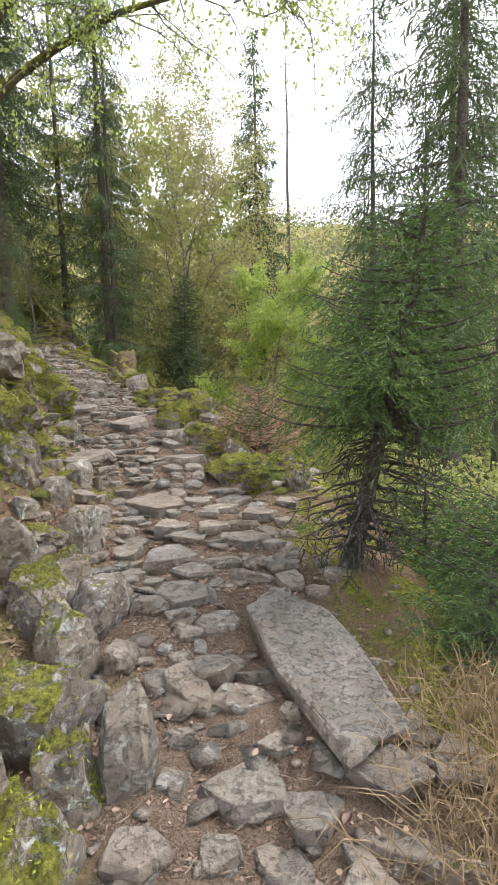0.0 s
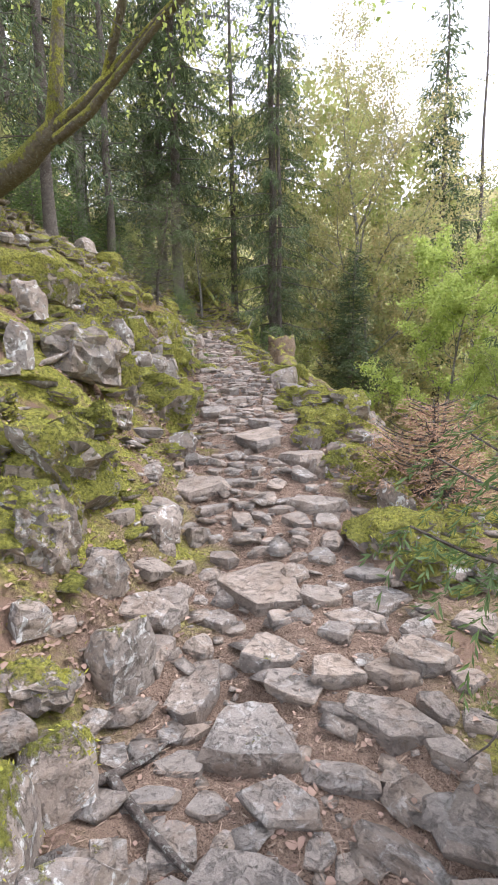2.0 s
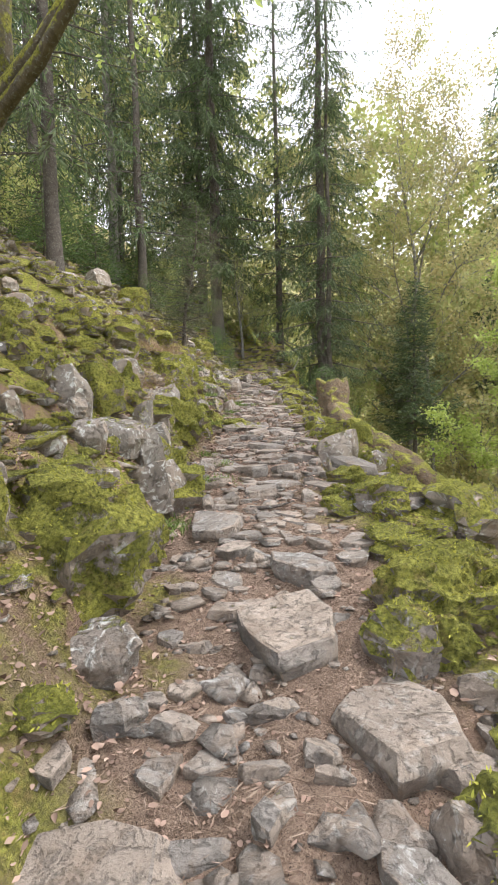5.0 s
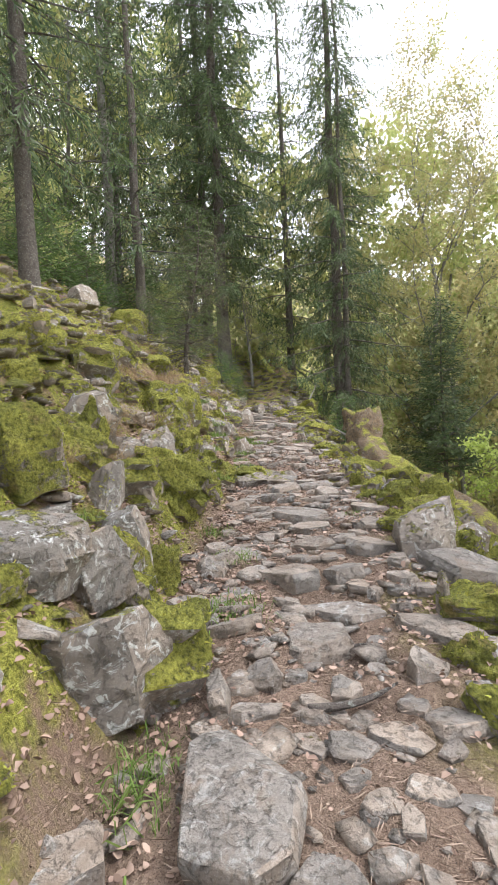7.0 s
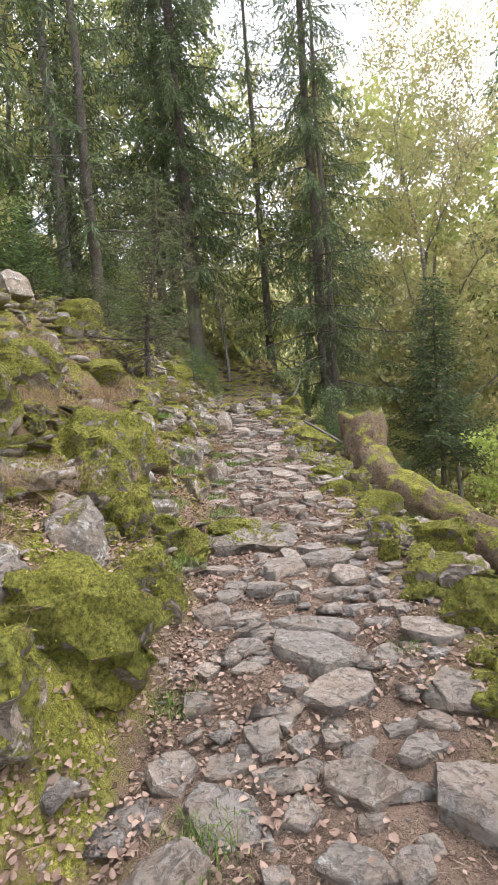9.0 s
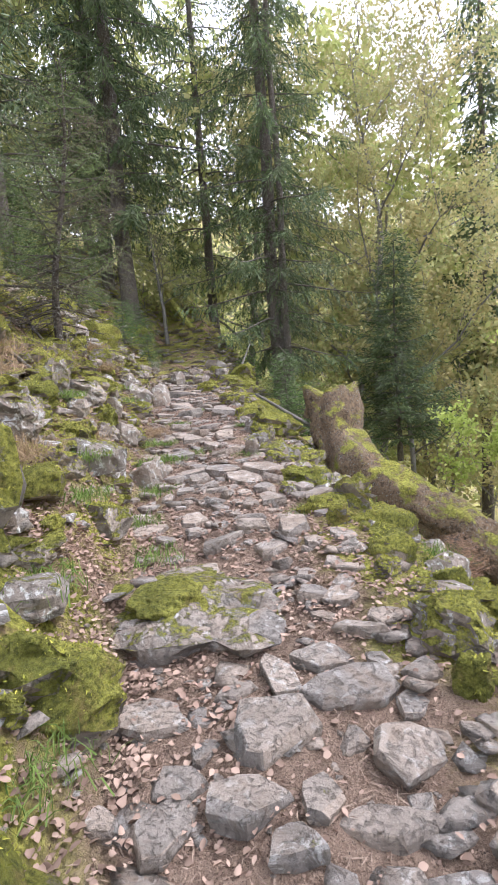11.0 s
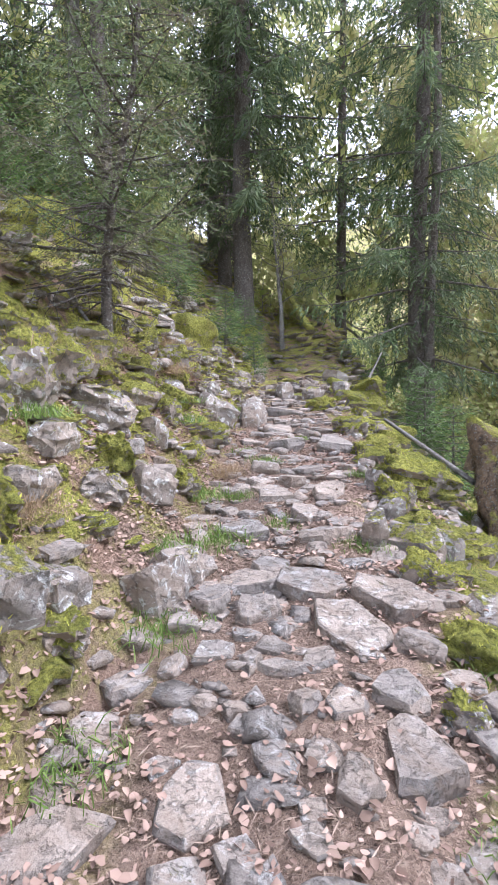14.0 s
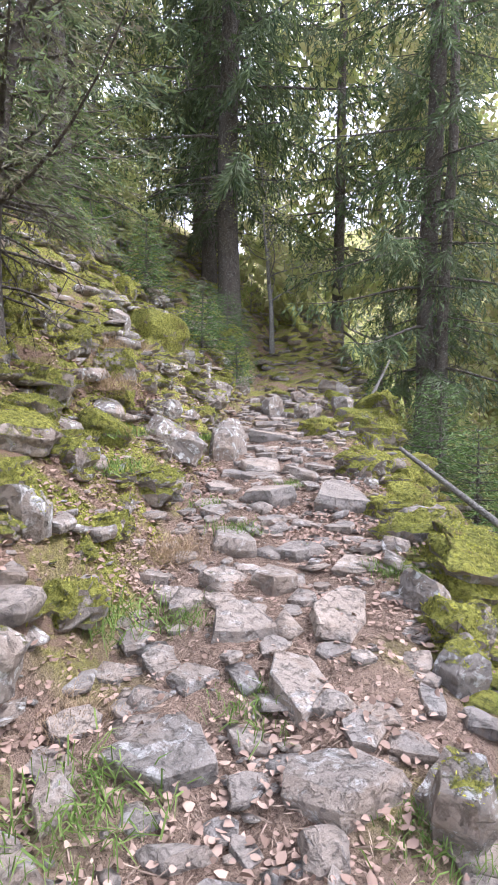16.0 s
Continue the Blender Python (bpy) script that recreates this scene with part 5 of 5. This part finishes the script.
# ---- dead wood ----
def noisy_log(name, label, pts, radii, material, sides=20, steps=40, jag=0.0, seed=1, rough=0.12, category="log", group=""):
    """A worn trunk along a line; jag: how raggedly its first end is broken."""
    pts, radii = np.array(pts, float), np.array(radii, float)
    q = np.linspace(0, len(pts) - 1, steps)
    i = np.arange(len(pts))
    line = np.stack([np.interp(q, i, pts[:, k]) for k in range(3)], 1)
    for _ in range(14):
        line[1:-1] = (line[:-2] + 2 * line[1:-1] + line[2:]) / 4
    rad = np.interp(q, i, radii)
    me = tubes(name, [(line, rad)], sides)
    co = np.zeros(len(me.vertices) * 3, np.float32)
    me.vertices.foreach_get("co", co)
    co = co.reshape(-1, 3)
    axis = np.repeat(line, sides, 0)
    out = co - axis
    f = np.array([noise.noise(Vector(c) * 2.2 + Vector((seed * 9, 0, 0))) + 0.5 * noise.noise(Vector(c) * 7.0) for c in co])
    spin = np.tile(np.linspace(0, 2 * np.pi, sides, endpoint=False), steps)
    flute = 0.5 * np.sin(spin * 5 + seed + 2 * f) + 0.3 * np.sin(spin * 8 + 1)
    co = axis + out * (1 + rough * (2.2 * f + flute)[:, None])
    if jag:
        tan = (line[0] - line[3]) / np.linalg.norm(line[0] - line[3])
        ang = np.linspace(0, 2 * np.pi, sides, endpoint=False)
        rag = 0.5 + 0.3 * np.sin(ang * 2 + seed) + 0.2 * np.sin(ang * 5 + 2) + 0.12 * np.sin(ang * 9)
        for ring, part in enumerate((1.0, 0.6, 0.3, 0.1)):
            co[ring * sides:(ring + 1) * sides] += tan * (jag * rag * part)[:, None]
    me.vertices.foreach_set("co", co.astype(np.float32).ravel())
    bm = bmesh.new()
    bm.from_mesh(me)
    edges = [e for e in bm.edges if e.is_boundary]
    caps = bmesh.ops.holes_fill(bm, edges=edges, sides=0)["faces"]
    bmesh.ops.poke(bm, faces=caps)
    bm.to_mesh(me)
    bm.free()
    me.update()
    me.shade_smooth()
    return tagged(link_mesh(name, me, material), label, category, group)


broken = noisy_log("broken_trunk", "broken mossy tree trunk with a ragged top fallen down the slope", [(-4.55, 19.1, 2.28), (-4.45, 18.8, 1.7), (-4.1, 18.3, 1.25), (-3.3, 17.8, 0.92), (-2.3, 17.2, 0.38), (-0.6, 16.2, -0.7)], [0.42, 0.39, 0.37, 0.35, 0.32, 0.26], DEAD_WOOD, 28, 60, 0.32, 2, 0.13)
for k in range(7):
    a = k * 0.9
    base = np.array([-4.62 + 0.33 * math.cos(a), 19.08 + 0.33 * math.sin(a), 2.08])
    tip = base + np.array([0.08 * math.cos(a * 2), 0.06, 0.30 + 0.16 * math.sin(k * 2.1)])
    link_mesh("splinter", tubes("splinter", [(np.stack([base, base * 0.5 + tip * 0.5, tip]), np.array([0.10, 0.065, 0.012]))], 6), DEAD_WOOD, broken)
noisy_log("fallen_pole", "thin bare fallen stem beside the path", [(-8.0, 24.4, 2.75), (-6.5, 21.7, 2.42), (-4.9, 19.0, 1.95)], [0.02, 0.026, 0.03], GREY_BARK, 8, 24, 0, 3, 0.06)
noisy_log("dead_branch", "grey dead branch standing askew beside the path", [(-7.75, 23.9, 2.45), (-7.6, 24.3, 3.0), (-7.4, 24.8, 3.7)], [0.05, 0.035, 0.015], GREY_BARK, 8, 14, 0, 4, 0.06, "branch")
noisy_log("fallen_log", "thin mossy log lying on the leafy slope", [(-11.6, 29.0, 6.1), (-10.4, 27.0, 5.2), (-9.3, 25.4, 4.35)], [0.08, 0.09, 0.1], MOSSY_BARK, 10, 24, 0, 5, 0.08)


def leaning_maple():
    """The mossy forked tree whose limb hangs over the path."""
    rng = np.random.RandomState(8)
    top = tagged(new("leaning_maple"), "mossy forked maple with a long limb over the path", "tree", "broadleaf trees")
    trunk = np.array([(-8.7, 10.0, 4.2), (-7.4, 9.6, 4.8), (-6.4, 9.4, 5.05), (-5.6, 9.2, 5.4), (-5.45, 9.1, 6.0), (-5.25, 9.05, 7.2), (-5.1, 9.0, 9.5), (-5.0, 9.2, 12)])
    limb = np.array([(-5.65, 9.2, 5.35), (-4.85, 9.05, 5.62), (-3.9, 8.9, 6.12), (-2.85, 8.7, 6.6), (-1.8, 8.5, 6.95), (-0.6, 8.3, 7.1), (0.8, 8.0, 6.8)])
    twin = np.array([(-5.55, 9.15, 5.2), (-4.8, 8.95, 5.38), (-4.1, 8.8, 5.78), (-3.35, 8.7, 6.28)])
    fork = np.array([(-4.5, 8.98, 5.82), (-3.9, 8.6, 6.6), (-3.0, 8.2, 7.5), (-2.0, 7.8, 8.3)])
    link_mesh("trunk", tubes("trunk", [(trunk, np.array([0.26, 0.23, 0.2, 0.16, 0.11, 0.09, 0.07, 0.03]))], 14), MOSSY_BARK, top)
    link_mesh("limb", tubes("limb", [(limb, np.array([0.11, 0.09, 0.075, 0.06, 0.045, 0.03, 0.012]))], 12), MOSSY_BARK, top)
    link_mesh("limb", tubes("limb", [(twin, np.array([0.085, 0.075, 0.06, 0.04]))], 10), MOSSY_BARK, top)
    link_mesh("limb", tubes("limb", [(fork, np.array([0.07, 0.06, 0.045, 0.02]))], 8), MOSSY_BARK, top)
    lines, p = [], []
    for base, n in ((limb[2:], 44), (fork[1:], 26)):
        for _ in range(n):
            q = rng.uniform(0, len(base) - 1.01)
            k = int(q)
            c = [base[k] * (1 - q % 1) + base[k + 1] * (q % 1)]
            d = rng.normal(0, 0.6, 3) + np.array([0.6, -0.5, -0.1])
            for _ in range(6):
                d = d / np.linalg.norm(d) + rng.normal(0, 0.3, 3) + np.array([0, 0, -0.08])
                c.append(c[-1] + d / np.linalg.norm(d) * 0.3)
            c = np.array(c)
            lines.append((c, np.linspace(0.014, 0.003, 7)))
            for j in range(2, 7):
                for _ in range(3):
                    e = c[j] + rng.normal(0, 0.16, 3) + np.array([0, 0, -0.05])
                    lines.append((np.stack([c[j], (c[j] + e) / 2 + rng.normal(0, 0.02, 3), e]), np.array([0.005, 0.004, 0.002])))
                    p.extend(e + rng.normal(0, 0.04, (5, 3)))
    tagged(link_mesh("branching", tubes("branching", lines, 4), GREY_BARK, top), kind="stuff")
    p = np.array(p)
    k = len(p)
    link_mesh("crown", blades("crown", p, rng.normal(0, 0.7, (k, 3)) + np.array([0, 0, -0.5]), rng.uniform(0.05, 0.1, k), rng.uniform(0.03, 0.055, k), rng), BRIGHT_LEAVES, top)


leaning_maple()

# sticks on the ground
for k, (x, y, turn, n) in enumerate(((-0.75, 3.05, -28, 0.55), (-0.95, 3.3, 70, 0.35), (-2.4, 8.9, 40, 0.4), (-2.6, 9.3, 15, 0.3), (-7.2, 15.6, 50, 0.8), (-8.6, 17.9, 20, 0.9), (-9.3, 18.8, 65, 1.0), (-6.6, 13.6, 120, 0.6), (-7.6, 12.2, 100, 1.0), (-8.2, 13.0, 130, 1.1))):
    c, s2 = math.cos(radians(turn)) * n / 2, math.sin(radians(turn)) * n / 2
    ends = [(x + f * c + 0.03 * math.sin(k + f * 3), y + f * s2, float(land(x + f * c, y + f * s2)) + 0.035) for f in (-1, -0.4, 0.3, 1)]
    noisy_log("stick", "dead brown stick lying among leaves", ends, [0.022, 0.018, 0.014, 0.006], SPRUCE_BARK if k < 4 else GREY_BARK, 7, 12, 0, k, 0.08, "stick", "sticks")

# dry reddish bushes on the edge of the drop
bush = put(spruce("dry_bush", "dry reddish-brown spruce bush at the path edge", 0.75, 0.02, 0.62, 0.02, 90, 41, RED_NEEDLES, 0.04, 0.0065, 20, 0.05, 40, group="dry bushes", twig_gap=0.06, hang=0.1), 0.12, 6.15)
again(bush, 0.75, 9.2, 100, 0.95)
again(bush, -1.5, 14.6, 30, 0.7)
again(bush, -3.0, 16.6, 200, 0.55)


# ---- litter, grass and moss ----
def on_land(x, y, lift=0.0):
    return np.stack([x, y, land(x, y) + lift], 1)


def fallen_leaves():
    rng = np.random.RandomState(14)
    n = 80000
    y = np.where(rng.uniform(size=n) < 0.5, rng.uniform(-1, 26, n), rng.uniform(9, 20, n))
    u = np.where(rng.uniform(size=n) < 0.62, -0.5 - np.abs(rng.normal(0, 1.1, n)), rng.normal(0.3, 0.8, n))
    x = path_x(y) + u
    keep = (wavy(x, y, 1.6, 41) + rng.normal(0, 0.45, n) > np.where(y > 9, -0.3, 0.0) + 0.5 * (np.abs(u) < 0.7)) & (np.abs(u) < 6)
    x, y = x[keep], y[keep]
    k = len(x)
    d = rng.normal(0, 1, (k, 3)) * np.array([1, 1, 0.28])
    d = unit(d)
    side = unit(np.cross(d, np.array([0, 0, 1.0]) + rng.normal(0, 0.25, (k, 3))))
    length = rng.uniform(0.016, 0.044, k)[:, None]
    width = length * rng.uniform(0.5, 0.95, (k, 1))
    p = on_land(x, y, 0.012) + np.array([0, 0, 1]) * rng.uniform(0, 0.02, (k, 1))
    lift = np.array([0, 0, 1.0]) * width * rng.uniform(-0.4, 0.5, (k, 1))
    ring = [p, p + d * length * 0.3 + side * width * 0.45 + lift, p + d * length * 0.7 + side * width * 0.4 + lift, p + d * length, p + d * length * 0.7 - side * width * 0.4 + lift, p + d * length * 0.3 - side * width * 0.45 + lift]
    v = np.stack(ring, 1).reshape(-1, 3)
    b = np.arange(k)[:, None] * 6
    f = np.concatenate([b + np.array([[0, 1, 2, 3]]), b + np.array([[0, 3, 4, 5]])])
    tagged(link_mesh("fallen_leaves", raw_mesh("fallen_leaves", v, f), DEAD_LEAVES), "pale brown fallen beech leaves on the ground", "leaves", kind="stuff")


def needle_litter():
    rng = np.random.RandomState(15)
    n = 26000
    y = rng.uniform(-0.8, 20, n)
    x = path_x(y) + rng.normal(0.1, 0.55, n)
    me = blades("twig_litter", on_land(x, y, 0.012), rng.normal(0, 1, (n, 3)) * np.array([1, 1, 0.12]), rng.uniform(0.025, 0.09, n), rng.uniform(0.002, 0.005, n), rng)
    tagged(link_mesh("twig_litter", me, DRY_TWIG), "dry needles and twigs strewn over the earth", "litter", kind="stuff")


def grass_tuft(name, label, x, y, count, height, spread, material, seed, fall=0.5, dz=0.0):
    rng = np.random.RandomState(seed)
    p = np.stack([rng.normal(0, spread, count), rng.normal(0, spread, count), np.zeros(count)], 1)
    d = rng.normal(0, fall, (count, 3)) + np.array([0, 0, 1.0])
    length = rng.uniform(0.5, 1.2, count) * height
    side = unit(np.cross(d, rng.normal(size=d.shape)))
    d = unit(d)
    mid = p + d * length[:, None] * 0.55
    tip = mid + (d + np.array([0, 0, -0.9]) + rng.normal(0, 0.2, d.shape)) * length[:, None] * 0.45
    w = rng.uniform(0.0009, 0.0022, count)[:, None]
    v = np.stack([p - side * w, p + side * w, mid + side * w, tip, mid - side * w], 1).reshape(-1, 3)
    b = np.arange(count)[:, None] * 5
    me = raw_mesh(name, v, np.concatenate([b + np.array([[0, 1, 2, 4]])]))
    tips = raw_mesh(name, v, b + np.array([[4, 2, 3]]))
    bm = bmesh.new()
    bm.from_mesh(me)
    bm.from_mesh(tips)
    bm.to_mesh(me)
    bm.free()
    ob = link_mesh(name, me, material)
    ob.location = (x, y, float(land(x, y)) + dz)
    return tagged(ob, label, "grass", "grass tufts")


def leaf_crumbs():
    rng = np.random.RandomState(16)
    n = 48000
    y = rng.uniform(-0.8, 27, n)
    x = path_x(y) + np.where(rng.uniform(size=n) < 0.5, rng.normal(0.0, 0.8, n), -0.6 - np.abs(rng.normal(0, 2.4, n)))
    me = blades("leaf_crumbs", on_land(x, y, 0.01), rng.normal(0, 1, (n, 3)) * np.array([1, 1, 0.3]), rng.uniform(0.012, 0.035, n), rng.uniform(0.006, 0.02, n), rng)
    tagged(link_mesh("leaf_crumbs", me, DEAD_LEAVES), "crumbled brown leaf litter on the earth", "litter", kind="stuff")


fallen_leaves()
leaf_crumbs()
needle_litter()
tuft = grass_tuft("grass_tuft", "fresh green grass tuft between stones", -5.75, 18.1, 260, 0.09, 0.08, GRASS, 1, 0.55)
for x, y, s in ((-5.3, 16.6, 1.0), (-5.2, 17.5, 0.8), (-4.35, 14.9, 1.1), (-3.4, 14.6, 1.2), (-3.1, 13.9, 1.0), (-5.7, 14.5, 1.4), (-6.2, 16.2, 1.5), (-6.6, 17.3, 1.3), (-6.9, 18.3, 1.2), (-3.25, 9.4, 1.4), (-3.6, 10.2, 1.0), (-4.7, 11.9, 1.3), (-5.2, 12.6, 1.5), (-5.6, 13.6, 1.4), (-3.0, 8.3, 1.6), (0.35, 3.9, 0.8), (0.2, 5.0, 1.0), (-4.0, 16.2, 1.2), (-3.6, 15.4, 1.2), (-5.0, 19.0, 1.1), (-6.9, 15.4, 1.6), (-7.6, 17.8, 1.6), (-3.0, 11.6, 0.8), (-2.75, 12.6, 0.9), (-5.9, 15.3, 1.5), (-6.4, 15.9, 1.3), (-6.0, 16.9, 1.2), (-6.9, 17.0, 1.6), (-7.4, 18.8, 1.4), (-8.0, 19.2, 1.2), (-7.0, 19.4, 0.9), (-4.4, 15.7, 1.3), (-4.9, 16.8, 1.1), (-5.6, 18.4, 1.0), (-5.3, 13.9, 1.5), (-6.0, 14.2, 1.6), (-3.3, 15.0, 1.3), (-2.9, 14.3, 1.2), (-7.9, 18.2, 1.5), (-8.3, 20.0, 1.3), (-4.2, 10.9, 1.3), (-4.0, 8.9, 1.2)):
    again(tuft, x, y, x * 53, s)
dry = grass_tuft("dry_grass", "bleached dry grass hanging over the bank", -5.4, 11.9, 700, 0.32, 0.15, DRY_GRASS, 2, 0.7)
for x, y, s in ((-6.9, 14.2, 1.1), (-7.6, 15.9, 1.0), (-6.3, 13.0, 1.0), (-8.4, 18.6, 0.9), (-5.3, 10.9, 0.8), (-4.6, 9.9, 0.8), (0.95, 1.95, 1.1), (0.8, 1.55, 1.2), (1.15, 1.6, 1.2), (1.0, 1.2, 1.1), (-6.6, 16.5, 0.6), (-7.1, 17.9, 0.7), (-5.0, 10.4, 0.9), (-6.1, 12.2, 1.0), (-5.9, 13.4, 0.8), (-7.3, 14.9, 1.0), (-7.9, 16.6, 0.9), (-6.4, 14.9, 0.7), (-8.6, 17.3, 0.9), (-9.0, 19.2, 0.8), (-5.5, 11.4, 0.7), (-7.0, 13.0, 1.0), (-8.1, 15.2, 1.0), (-9.4, 20.2, 0.7), (-4.4, 9.2, 0.7), (-8.9, 16.4, 0.9)):
    again(dry, x, y, x * 61, s)


def moss_tufts():
    """Short moss standing up from the bank and the mossy boulders."""
    rng = np.random.RandomState(19)
    n = 52000
    y = rng.uniform(1, 27, n)
    u = np.where(rng.uniform(size=n) < 0.75, -0.8 - np.abs(rng.normal(0, 2.6, n)), 1.0 + np.abs(rng.normal(0, 0.9, n)))
    x = path_x(y) + u
    keep = wavy(x, y, 1.3, 43) + 0.5 * wavy(x, y, 0.5, 44) > -0.15
    pts, dirs = [on_land(x[keep], y[keep])], [np.tile(np.array([[0, 0, 1.0]]), (keep.sum(), 1))]
    for ob in list(scene.objects):
        if ob.type != "MESH" or ob.color[0] < 0.3 or not ob.name.startswith(("boulder", "mossy_stone", "mossy_bank_stones")):
            continue
        me, m = ob.data, np.array(ob.matrix_basis)
        v = np.zeros(len(me.vertices) * 3, np.float32)
        me.vertices.foreach_get("co", v)
        v = v.reshape(-1, 3) @ m[:3, :3].T + m[:3, 3]
        tri = v[np.array([tuple(f.vertices)[:3] for f in me.polygons])]
        cross = np.cross(tri[:, 1] - tri[:, 0], tri[:, 2] - tri[:, 0])
        nn, mid = unit(cross), tri.mean(1)
        patch = wavy(mid[:, 0], mid[:, 1] + mid[:, 2], 0.45, 47)
        grown = (nn[:, 2] > 0.1) & (0.3 * patch + ob.color[0] * 1.5 + nn[:, 2] * 0.3 > 0.6)
        many = rng.poisson(np.linalg.norm(cross, axis=1) / 2 * 1150) * grown
        pick = np.repeat(np.arange(len(tri)), many)
        w = rng.dirichlet((1, 1, 1), len(pick))
        pts.append((tri[pick] * w[:, :, None]).sum(1))
        dirs.append(nn[pick])
    p, d = np.concatenate(pts), np.concatenate(dirs)
    k = len(p)
    me = blades("moss", p - d * 0.004, d + rng.normal(0, 0.6, (k, 3)), rng.uniform(0.012, 0.03, k), rng.uniform(0.004, 0.009, k), rng)
    tagged(link_mesh("moss", me, MOSS_TUFT), "soft yellow-green moss on ground and boulders", "moss", kind="stuff")


moss_tufts()
